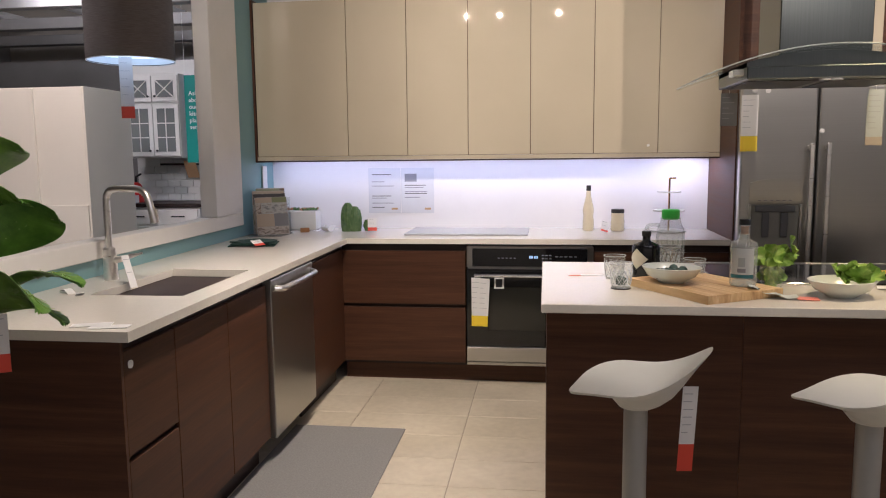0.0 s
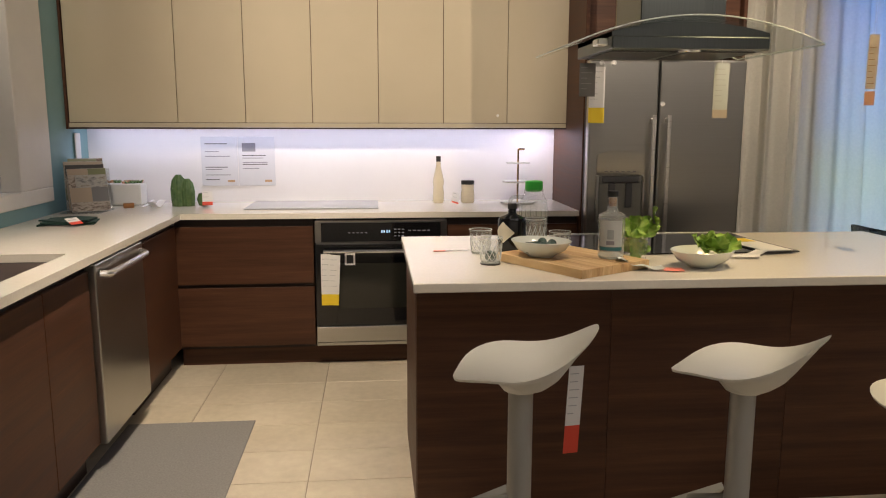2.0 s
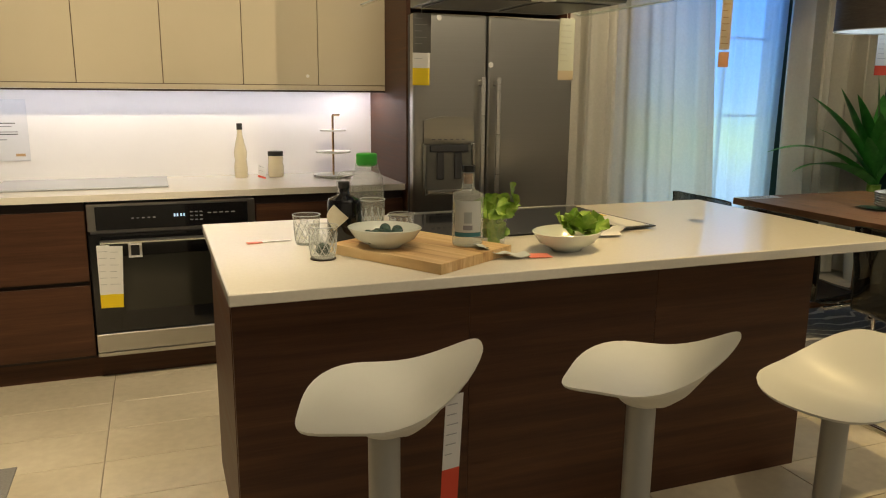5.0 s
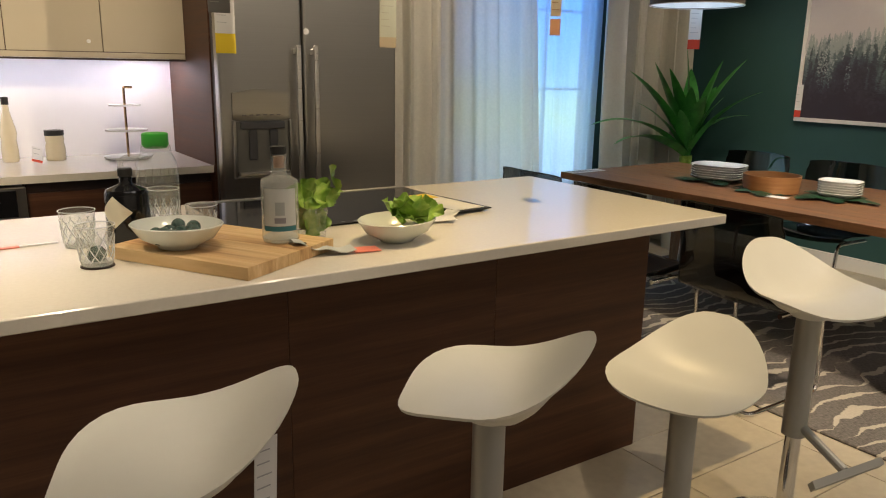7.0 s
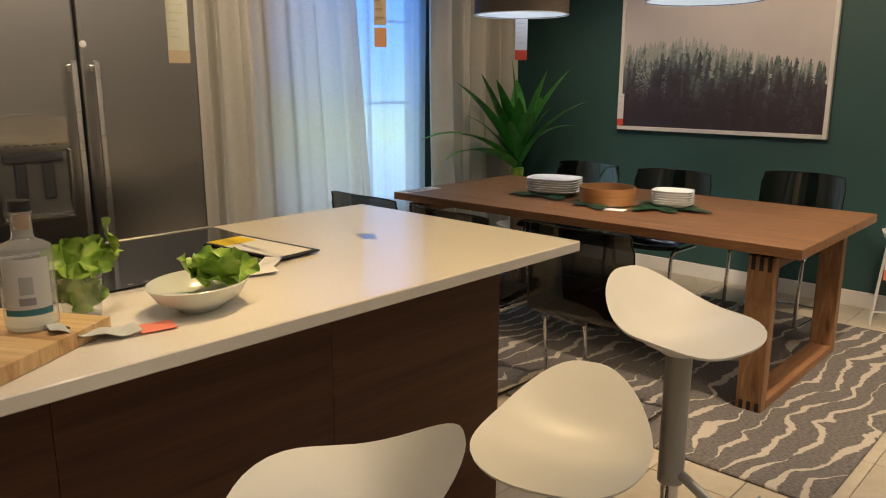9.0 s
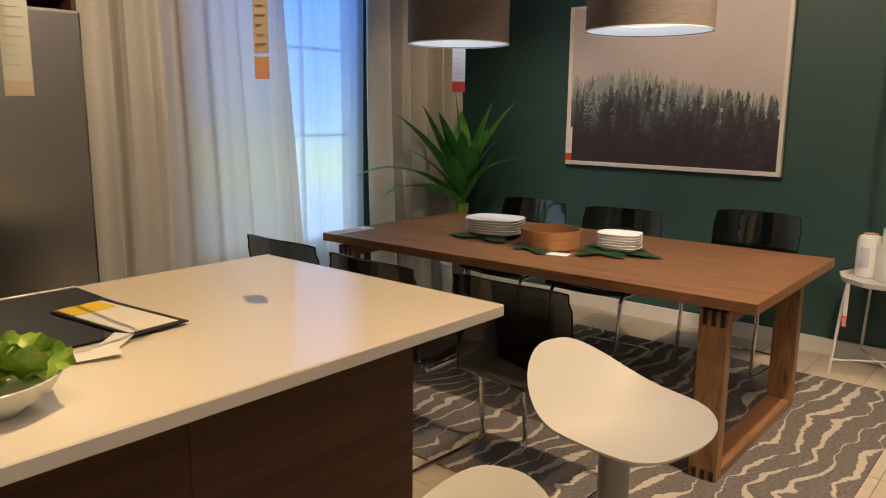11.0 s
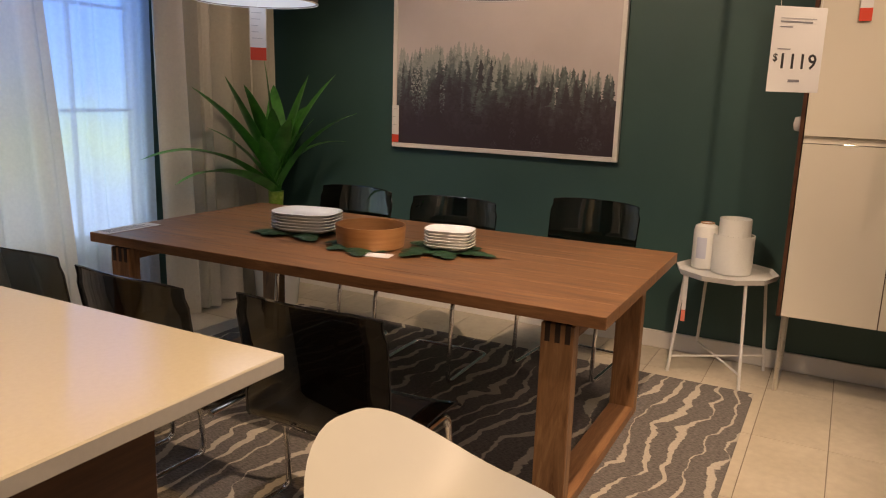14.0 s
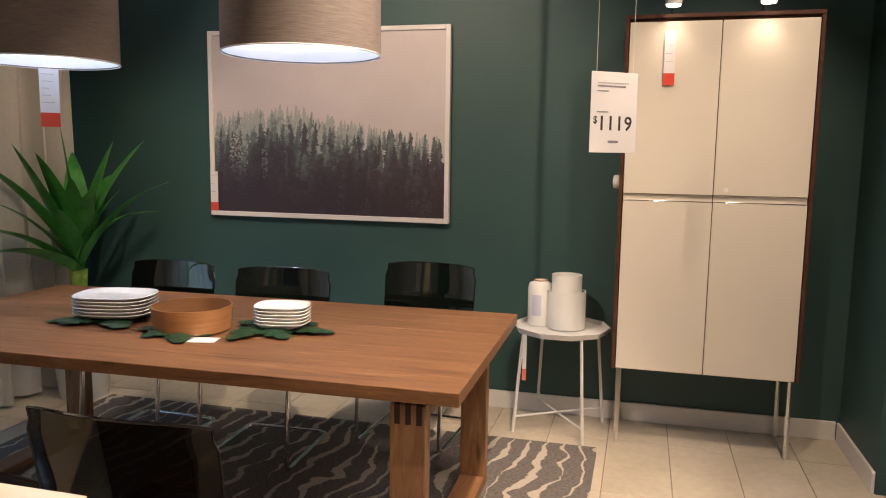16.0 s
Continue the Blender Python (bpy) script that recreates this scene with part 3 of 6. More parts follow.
# ---- small helpers ----
def tag(at, w, h, foot, foot_h, turn=0.0, lean=0.0, label="white paper price tag with a coloured foot", lines=4, body=None, tilt=0.0, name="price_tag", string=0.0):
    """A hanging tag that faces -y before it is turned; its top middle is at the given place."""
    t = new(name)
    t.matrix_basis = pose(*at, lean, tilt, turn)
    tagged(t, label, "price tag")
    part("card", box(-w / 2, w / 2, -0.0012, 0.0, -h + foot_h, 0, 0), body or paper, t)
    if foot:
        part("foot", box(-w / 2, w / 2, -0.0012, 0.0, -h, -h + foot_h, 0), foot, t, "coloured foot of the tag")
    if string:
        part("string", tube([(0, 0, 0), (0, 0, string)], 0.0012, 4), paper, t)
    rnd = random.Random(int(1000 * (at[0] + 3 * at[1])))
    for i in range(lines):
        z = -(h - foot_h) * (0.12 + 0.8 * i / max(1, lines))
        ww = w * rnd.uniform(0.35, 0.75)
        part("print_bar", box(-w * 0.4, -w * 0.4 + ww, -0.0022, -0.0014, z - 0.0022, z, 0), print_pale, t)
    return t


def glass_wall(profile, thick=0.003, seg=28):
    """An open glass with a floor; its lip is a ring of its own."""
    return lathe([(0, profile[0][1])] + list(profile), seg)


def leaf_blade(length, width, bend, mat, parent, m, name="leaf", fold=0.15, tip=1.0, droop=1.0, seg=10):
    def fn(u, v):
        w = width * (math.sin(math.pi * min(1, u ** 0.75 * 0.97 + 0.03)) ** tip) * (v - 0.5)
        a = bend * u ** droop
        x = length * u * math.cos(a * 0.5)
        z = length * u * math.sin(a * 0.5 * -1) + abs(v - 0.5) * 2 * fold * width * (1 - u)
        return Vector((x, w, z))
    return part(name, sheet(fn, seg, 4, 0.0012), mat, parent, smooth=True, at=m)


# ---- kitchen: sink, tap, appliances in detail ----
sk = thing("sink", (-1.335, 3.34, 0.914), "undermounted stainless steel sink basin", "sink")
basin = bmesh.new()
box(-0.185, -0.175, -0.32, 0.32, -0.24, -0.038, 0, basin)
box(0.175, 0.185, -0.32, 0.32, -0.24, -0.038, 0, basin)
box(-0.175, 0.175, -0.32, -0.31, -0.24, -0.038, 0, basin)
box(-0.175, 0.175, 0.31, 0.32, -0.24, -0.038, 0, basin)
box(-0.175, 0.175, -0.31, 0.31, -0.24, -0.23, 0, basin)
part("basin", basin, steel_bright, sk)
part("drain", lathe([(0, -0.228), (0.04, -0.228), (0.045, -0.225), (0.0, -0.222)], 20), steel_bright, sk)
tp = thing("tap", (-1.64, 3.36, 0.914), "brushed steel kitchen tap with a square gooseneck spout", "tap")
part("base", lathe([(0, 0), (0.029, 0), (0.029, 0.004), (0.027, 0.13), (0.02, 0.138), (0, 0.138)], 24), steel_bright, tp, smooth=True)
part("spout", tube(rounded([(0, 0, 0.13), (0, 0, 0.385), (0.20, -0.04, 0.385), (0.235, -0.047, 0.255)], 0.055, 6), 0.0145, 14), steel_bright, tp, smooth=True)
part("spray_head", tube([(0.226, -0.045, 0.30), (0.237, -0.0475, 0.245)], 0.0175, 14), steel_bright, tp, smooth=True)
part("lever", tube([(0.02, 0, 0.085), (0.055, 0.0, 0.09), (0.135, 0.02, 0.112)], [0.016, 0.014, 0.004], 10), steel_bright, tp, smooth=True)
tag((-1.52, 3.27, 1.03), 0.03, 0.14, None, 0.0, 60, -25, "white paper strip tag hung on the tap", 2)
for px, py, tn in ((-1.20, 2.53, 20), (-1.13, 2.51, 12)):
    solid("leaflet", box(-0.06, 0.06, -0.022, 0.022, 0, 0.003, 0.001), paper, "folded white paper tag lying on the worktop", "leaflet", at=pose(px, py, 0.915, 0, 0, tn))
solid("paper_strip", sheet(lambda u, v: Vector((u * 0.14 - 0.07, (v - 0.5) * 0.03, 0.012 + 0.012 * math.sin(u * 7))), 12, 2, 0.001), paper, "crumpled white paper strip on the worktop", "paper", at=pose(-1.60, 3.03, 0.905, 0, 0, -30))

for dx in (0.0, 0.013, 0.030, 0.043):
    part("clock_digit", box(dx, dx + 0.008, -0.0375, -0.0362, 0.797, 0.812, 0), screen_blue, oven, "blue lit clock digit")
for row in range(3):
    for col in range(3):
        part("button", box(0.075 + col * 0.022, 0.088 + col * 0.022, -0.0372, -0.0362, 0.775 + row * 0.019, 0.781 + row * 0.019, 0), ink_grey, oven)
for col in range(5):
    part("button", box(0.155 + col * 0.028, 0.172 + col * 0.028, -0.0372, -0.0362, 0.806, 0.811, 0), ink_grey, oven)
    part("button", box(-0.19 + col * 0.024, -0.178 + col * 0.024, -0.0372, -0.0362, 0.795, 0.801, 0), ink_grey, oven)
oven_glass = material("oven_glass", (0.016, 0.016, 0.013), 0.05)
part("window", box(-0.25, 0.30, -0.0375, -0.0355, 0.35, 0.62, 0.001), oven_glass, oven, "dark glass window of the oven door")
for hx in (-0.32, 0.35):
    part("handle_post", tube([(hx, -0.035, 0.695), (hx, -0.075, 0.695)], 0.009), chrome, oven)
tag((-0.232, 4.912, 0.685), 0.055, 0.30, yellow, 0.065, label="white oven price tag with a yellow foot", lines=6)
tag((-0.178, 4.908, 0.68), 0.062, 0.295, yellow, 0.065, label="white oven price tag with a yellow foot", lines=6, tilt=3)
st = thing("sticker", (-0.095, 4.958, 0.645), "white square sticker with a black mark", "sticker")
part("card", box(-0.03, 0.03, -0.001, 0, -0.035, 0.035, 0), paper, st)
part("print_bar", box(-0.019, 0.019, -0.0022, -0.0012, -0.025, 0.025, 0.004), ink, st)

# fridge front: dispenser, tags, magnets
recess_grey = textured(material("recess_grey", rough=0.35), (1, 1, 1), 8.0, ((0.3, (0.16, 0.155, 0.14)), (0.7, (0.20, 0.195, 0.175))))
def arch(u, v):
    """Bulging top of the dispenser panel: flat at the foot, bowed upwards in the middle."""
    x = -0.385 + 0.28 * u
    return Vector((x, -0.3475 - 0.009 * v ** 0.5, 1.125 + (0.125 + 0.022 * (1 - (2 * u - 1) ** 2)) * v))


for b_ in (box(-0.389, -0.374, -0.366, -0.3455, 0.862, 1.13, 0.004, seg=2), box(-0.116, -0.101, -0.366, -0.3455, 0.862, 1.13, 0.004, seg=2), box(-0.373, -0.117, -0.366, -0.3455, 0.862, 0.874, 0.004, seg=2)):
    part("dispenser_frame", b_, steel, fr)
part("dispenser_panel", sheet(arch, 16, 6, 0.006), steel, fr, "bowed steel control panel of the dispenser", smooth=True)
part("dispenser_recess", box(-0.373, -0.117, -0.3485, -0.3465, 0.875, 1.124, 0.001), recess_grey, fr, "dark recess of the ice dispenser")
part("dispenser_hood", box(-0.352, -0.138, -0.364, -0.349, 1.088, 1.124, 0.005, seg=2), dark_grey, fr, "dark chute cover")
part("dispenser_ledge", box(-0.368, -0.122, -0.378, -0.349, 0.875, 0.890, 0.004), steel_bright, fr)
for dx in (-0.315, -0.215):
    part("paddle", box(dx, dx + 0.040, -0.364, -0.350, 0.945, 1.086, 0.010, seg=3), dark_grey, fr)
for i in range(6):
    part("button", box(-0.34 + i * 0.033, -0.322 + i * 0.033, -0.3580, -0.3545, 1.150, 1.155, 0), ink_grey, fr)
for mx, mz in ((1.325, 1.757), (1.395, 1.757), (1.685, 1.533)):
    solid("magnet", lathe([(0, 0), (0.014, 0), (0.014, 0.006), (0, 0.008)], 16), paper, "small round white magnet on the fridge door", "magnet", at=pose(mx, 4.854, mz, 90, 0, 0))
tag((1.30, 4.848, 1.735), 0.09, 0.31, yellow, 0.085, label="white fridge price tag with a yellow foot", lines=6)
tag((1.537, 3.815, 1.675), 0.066, 0.23, tan_pale, 0.035, 0, 0, "pale grey printed card with a tan foot hung from the hood", 7, body=label_grey, string=0.03)
tag((0.965, 3.87, 1.675), 0.07, 0.14, None, 0, label="grey card hung from the hood", lines=5, body=paper_grey, string=0.05)

# papers on the back wall
notice_paper = textured(material("notice_paper", rough=0.4), (1, 1, 1), 5.0, ((0.3, (0.60, 0.61, 0.65)), (0.7, (0.65, 0.66, 0.70))))
for x0, x1, head in ((-1.053, -0.835, False), (-0.818, -0.597, True)):
    pn = thing("wall_notice", ((x0 + x1) / 2, 5.655, 1.18), "white printed notice in a clear holder on the wall", "notice")
    w = (x1 - x0) / 2
    part("holder", box(-w - 0.006, w + 0.006, -0.0025, 0, -0.161, 0.156, 0.001), notice_paper, pn, "edge of the holder")
    part("sheet", box(-w, w, -0.004, -0.0026, -0.155, 0.15, 0), notice_paper, pn)
    for i, (z, s) in enumerate(((0.11, 0.8), (0.06, 0.5), (0.03, 0.9), (-0.04, 0.8), (-0.055, 0.6), (-0.09, 0.9), (-0.12, 0.5)) if not head else ((0.035, 0.85), (0.018, 0.75), (-0.01, 0.9), (-0.022, 0.9), (-0.05, 0.6))):
        part("print_bar", box(-w * 0.82, -w * 0.82 + w * 1.6 * s, -0.0055, -0.0042, z - 0.0025, z + 0.002, 0), ink_grey if i % 3 else ink, pn)
    if head:
        part("picture_block", box(-w * 0.82, -w * 0.05, -0.0055, -0.0042, 0.06, 0.115, 0), ink_grey, pn, "grey printed picture block")
    part("mark", box(w * 0.45, w * 0.85, -0.0055, -0.0042, -0.137, -0.123, 0), tan_paper, pn)

# things on the back worktop
solid("hob_cover", box(-0.72, 0.075, 5.16, 5.62, 0.915, 0.922, 0.002), cover_glass, "pale grey glass cover over the hob", "hob cover")
bt = thing("bottle", (0.465, 5.50, 0.915), "tall cream sauce bottle with a black cap", "bottle")
part("bottle_body", lathe([(0, 0), (0.032, 0), (0.036, 0.01), (0.036, 0.06), (0.031, 0.10), (0.036, 0.13), (0.034, 0.15), (0.016, 0.23), (0.013, 0.265), (0, 0.265)], 24), cream_sauce, bt, smooth=True)
part("cap", lathe([(0, 0.264), (0.0155, 0.264), (0.0155, 0.298), (0, 0.30)], 20), black_matt, bt, "black screw cap")
jr = thing("jar", (0.655, 5.49, 0.915), "cream filled jar with a black lid", "jar")
part("jar_body", lathe([(0, 0), (0.04, 0), (0.044, 0.008), (0.044, 0.06), (0.039, 0.085), (0.042, 0.10), (0.040, 0.118), (0, 0.118)], 24), cream_sauce, jr, smooth=True)
part("lid", lathe([(0, 0.118), (0.043, 0.118), (0.043, 0.142), (0, 0.144)], 24), black_matt, jr, "black lid")
tag((0.57, 5.42, 0.985), 0.05, 0.075, red, 0.012, 20, -25, "small white tag leaning on a jar", 2, tilt=18)
cs = thing("cake_stand", (0.97, 5.42, 0.915), "three-tier white cake stand on a brass rod", "cake stand")
for z, r in ((0.004, 0.115), (0.135, 0.10), (0.255, 0.075)):
    part("plate", lathe([(0, z), (r * 0.95, z), (r, z + 0.008), (r * 0.94, z + 0.005), (0, z + 0.004)], 36), ceramic, cs, smooth=True)
part("rod", tube(rounded([(0, 0, 0.0), (0, 0, 0.345), (0.04, 0, 0.345)], 0.008), 0.006), brass, cs, "brass rod with a bent top")
cc = thing("cactus_ornament", (-1.13, 5.42, 0.915), "green glazed ceramic cactus ornament", "ornament")
for cx, ch, cr in ((-0.022, 0.19, 0.046), (0.028, 0.165, 0.042)):
    for i in range(9):
        a = 2 * math.pi * i / 9
        pts = [(cx + cr * 0.62 * math.cos(a) * f, cr * 0.62 * math.sin(a) * f, z * ch) for f, z in ((0.9, 0.0), (1.0, 0.25), (1.05, 0.55), (0.85, 0.82), (0.3, 0.99))]
        part("rib", tube(pts, [cr * 0.42, cr * 0.46, cr * 0.46, cr * 0.38, cr * 0.2], 8), cactus_green, cc, smooth=True)
cc = thing("small_cactus_ornament", (-1.0, 5.40, 0.915), "small round green ceramic cactus with a tag", "ornament")
part("stem", lathe([(0, 0), (0.03, 0.005), (0.042, 0.04), (0.03, 0.078), (0, 0.085)], 18), cactus_green, cc, smooth=True)
tag((-0.965, 5.34, 1.01), 0.06, 0.085, red, 0.022, 10, -10, "small white and red tag on the cactus", 2)
pl = thing("planter", (-1.52, 5.52, 0.915), "rectangular white planter with succulents", "planter")
part("trough", box(-0.13, 0.13, -0.06, 0.06, 0, 0.135, 0.008, seg=2), ceramic, pl)
rnd = random.Random(5)
for i in range(16):
    sx, sy = rnd.uniform(-0.115, 0.115), rnd.uniform(-0.045, 0.045)
    b = bmesh.new()
    for k in range(6):
        a = 1.05 * k + rnd.random()
        tube([(0, 0, 0), (0.012 * math.cos(a), 0.012 * math.sin(a), 0.012), (0.022 * math.cos(a), 0.022 * math.sin(a), 0.024)], [0.004, 0.007, 0.001], 5, b)
    part("succulent", b, cactus_green if i % 3 else bamboo, pl, smooth=True, at=pose(sx, sy, 0.128, 0, 0, 0))
bs = thing("brochure_stand", (-1.60, 5.16, 0.915), "clear stand filled with printed kitchen brochures", "brochures")
rnd = random.Random(9)
photo = [textured(material("photo_%s" % c, rough=0.35), (4, 4, 9), 6.0, st_) for c, st_ in (("warm", ((0.3, (0.08, 0.05, 0.04)), (0.45, (0.5, 0.45, 0.40)), (0.6, (0.16, 0.12, 0.10)), (0.75, (0.62, 0.58, 0.54)))), ("cool", ((0.3, (0.10, 0.10, 0.12)), (0.5, (0.46, 0.46, 0.44)), (0.7, (0.20, 0.15, 0.12)))))]
tints = [material("photo_tint_%s" % nm, c, 0.4) for nm, c in (("brown", (0.12, 0.07, 0.045)), ("sand", (0.42, 0.34, 0.26)), ("white", (0.66, 0.64, 0.62)), ("grey", (0.20, 0.20, 0.21)), ("olive", (0.20, 0.22, 0.12)), ("dark", (0.05, 0.045, 0.045)))]
for i, (bx, by, bh, tn) in enumerate(((-0.06, 0.12, 0.30, 18), (-0.035, 0.06, 0.285, 24), (0.0, 0.0, 0.27, 30), (0.035, -0.06, 0.25, 34))):
    br = part("brochure", box(-0.105, 0.105, -0.006, 0.0, 0, bh, 0.001), photo[i % 2], bs, at=pose(bx, by, 0.004, -14, 0, tn))
    rows_ = sorted([0.002, rnd.uniform(0.05, 0.09), rnd.uniform(0.13, 0.17), rnd.uniform(0.19, 0.22), bh - 0.002])
    for z0, z1 in zip(rows_, rows_[1:]):
        cuts_ = sorted([-0.103, rnd.uniform(-0.08, 0.08), 0.103]) if rnd.random() < 0.65 else [-0.103, 0.103]
        for a, b in zip(cuts_, cuts_[1:]):
            part("photo_block", box(a + 0.0006, b - 0.0006, -0.0075, -0.0062, z0 + 0.0006, z1 - 0.0006, 0), rnd.choice(photo + tints), br)
part("stand_back", box(-0.11, 0.11, 0.0, 0.003, 0, 0.24, 0), clear_glass, bs, "clear plastic back", at=pose(-0.03, 0.14, 0.0, -14, 0, 24))
part("stand_foot", box(-0.11, 0.11, -0.14, 0.12, 0, 0.003, 0), clear_glass, bs, "clear plastic foot")
nk = thing("napkin_stack", (-1.50, 4.60, 0.915), "folded dark green cloth napkins with a tag", "napkins")
for i, (w, d, r) in enumerate(((0.13, 0.095, 10), (0.125, 0.09, 18), (0.115, 0.085, 4))):
    part("napkin", sheet(lambda u, v, w=w, d=d, i=i: Vector(((u - 0.5) * 2 * w, (v - 0.5) * 2 * d, 0.006 + 0.009 * i + 0.006 * math.sin(5 * u + i) * math.cos(4 * v))), 10, 8, 0.007), green_cloth, nk, at=pose(0, 0, 0, 0, 0, r))
tag((-1.45, 4.49, 0.955), 0.07, 0.055, red, 0.02, 60, -60, "small white and red tag on the napkins", 2)
for cx, cy, r in ((-1.36, 5.36, 30), (-1.27, 5.33, 70)):
    solid("paper_tag", sheet(lambda u, v: Vector(((u - 0.5) * 0.14, (v - 0.5) * 0.05, 0.02 + 0.018 * math.cos(6 * u))), 10, 2, 0.001), paper, "curled white paper tag on the worktop", "tag", at=pose(cx, cy, 0.918, 0, 0, r))
solid("wooden_block", box(-0.03, 0.03, -0.02, 0.02, 0, 0.028, 0.003), bamboo, "small wooden napkin ring", "block", at=pose(-1.43, 5.33, 0.915, 0, 0, 20))
solid("door_stop", lathe([(0, 0), (0.013, 0), (0.013, 0.004), (0, 0.005)], 16), paper, "round white sticker on the cabinet door", "sticker", at=pose(-1.0745, 2.515, 0.80, 0, 90, 0))
solid("door_sticker", lathe([(0, 0), (0.009, 0), (0.009, 0.003), (0, 0.004)], 12), paper, "round white sticker on the wall cabinet door", "sticker", at=pose(0.82, 5.336, 1.47, 90, 0, 0))
solid("floor_mat", box(-1.13, -0.535, 2.2, 4.155, 0.0, 0.006, 0.002), mat_cloth, "plain grey flat floor mat", "mat")
solid("socket", box(-1.752, -1.744, 5.42, 5.50, 1.14, 1.36, 0.003), white_metal, "pale wall socket plate", "socket")

# hood over the island
hd = thing("cooker_hood", (1.215, 3.62, 1.70), "stainless island cooker hood with a curved glass canopy", "cooker hood")
part("canopy", sheet(lambda u, v: Vector(((u - 0.5) * 0.91, (v - 0.5) * 0.66, 0.095 * (1 - (2 * u - 1) ** 2))), 24, 4, 0.006), hood_glass, hd, "curved clear glass canopy", smooth=True)
# pale opaque tubes paint the light that the glass edges catch
for s in (-1, 1):
    part("glass_edge", tube([((u / 24 - 0.5) * 0.91, s * 0.333, 0.095 * (1 - (u / 12 - 1) ** 2) + 0.003) for u in range(25)], 0.003, 6), edge_glint, hd, "glass edge with its bright glint painted pale")
    part("glass_edge", tube([(s * 0.457, -0.33, 0.003), (s * 0.457, 0.33, 0.003)], 0.003, 6), edge_glint, hd, "glass edge with its bright glint painted pale")
part("motor_box", sheet(lambda u, v: Vector(((u - 0.5) * 0.60, -0.23 if v < 0.5 else 0.23, (0.0 if v in (0.0, 1.0) else 0.088 * (1 - (1.3 * u - 0.65) ** 2)))), 16, 3), steel_dark, hd, smooth=False)
part("filter_tray", box(-0.30, 0.30, -0.235, 0.235, -0.012, 0.035, 0.004), steel_dark, hd)
part("chimney", box(-0.165, 0.165, -0.145, 0.145, 0.06, 2.5, 0.003), steel_dark, hd, "dark brushed steel chimney")
for s in (-0.15, 0.15):
    part("filter", box(s - 0.13, s + 0.13, -0.17, 0.17, -0.016, -0.011, 0.002), dark_grey, hd, "mesh grease filter")
for s in (-1, 1):
    part("hood_lamp", lathe([(0, 0), (0.022, 0), (0.022, 0.006), (0, 0.006)], 16), paper, hd, at=pose(s * 0.02, -0.215, -0.018, 0, 0, 0))
part("bracket", box(-0.34, -0.25, -0.19, -0.12, 0.005, 0.03, 0.004), steel_bright, hd)

# ---- on the island ----
hb = thing("hob", (1.28, 3.71, 0.915), "black glass induction hob set in the island", "hob")
part("glass_plate", box(-0.42, 0.42, -0.265, 0.258, 0, 0.005, 0.002), black_gloss, hb)
# added strip: stands in for the brightly lit worktop behind the glass
part("rear_trim", box(-0.42, 0.42, 0.2585, 0.272, 0, 0.009, 0.002), steel_bright, hb, "added bright strip for the glare on the worktop behind the hob")
for i in range(5):
    part("touch_mark", box(-0.10 + 0.04 * i, -0.088 + 0.04 * i, -0.245, -0.237, 0.0051, 0.0055, 0), ink_grey, hb)
cbd = thing("chopping_board", (0.757, 3.275, 0.915), "thick striped wooden chopping board", "chopping board", turn=-59)
for i in range(7):
    part("strip", box(-0.215, 0.215, -0.17 + 0.34 * i / 7, -0.17 + 0.34 * (i + 1) / 7 - 0.0004, 0, 0.030, 0.0008), board_wood if i in (1, 4) else board_pale, cbd)
# the board is not cut: a dark disc paints the shade in its finger hole
part("grip_hole", lathe([(0, 0.0302), (0.018, 0.0302), (0.018, 0.0308), (0, 0.0308)], 18, squash=0.6), walnut_dark, cbd, "dark disc laid on for the shaded finger hole", at=pose(0.172, 0.085, 0, 0, 0, 0))
Z = 0.915


def bowl(at, r, h, mat, label, squash=1.0, turn=0):
    b = thing("bowl", at, label, "bowl", turn=turn)
    part("bowl_wall", lathe([(0, 0), (r * 0.42, 0), (r * 0.46, 0.006), (r * 0.8, h * 0.45), (r, h), (r * 0.975, h + 0.002), (r * 0.77, h * 0.5), (r * 0.42, 0.016), (0, 0.012)], 40, squash=squash), mat, b, smooth=True)
    return b


bo = bowl((0.645, 3.275, Z + 0.031), 0.112, 0.058, ceramic_bowl, "pale grey-green bowl holding dark green balls", 0.86, -40)
rnd = random.Random(3)
ball_mat = textured(material("ball_green", rough=0.12), (1, 1, 1), 45.0, ((0.35, (0.012, 0.035, 0.03)), (0.65, (0.10, 0.15, 0.13))))
for i in range(13):
    a, d = 2.4 * i, 0.0165 * math.sqrt(i)
    b = bmesh.new()
    bmesh.ops.create_uvsphere(b, u_segments=14, v_segments=9, radius=0.0175)
    solid("glass_ball", b, ball_mat, "dark green glossy ball in the bowl", "ball", at=pose(0.645 + d * math.cos(a), 3.275 + d * math.sin(a), Z + 0.059 + 0.005 * (i % 3) + 0.08 * d), smooth=True, group="balls in the bowl")
bo = bowl((1.215, 3.195, Z), 0.121, 0.060, ceramic_bowl, "pale bowl of fresh lettuce", 0.82, 20)


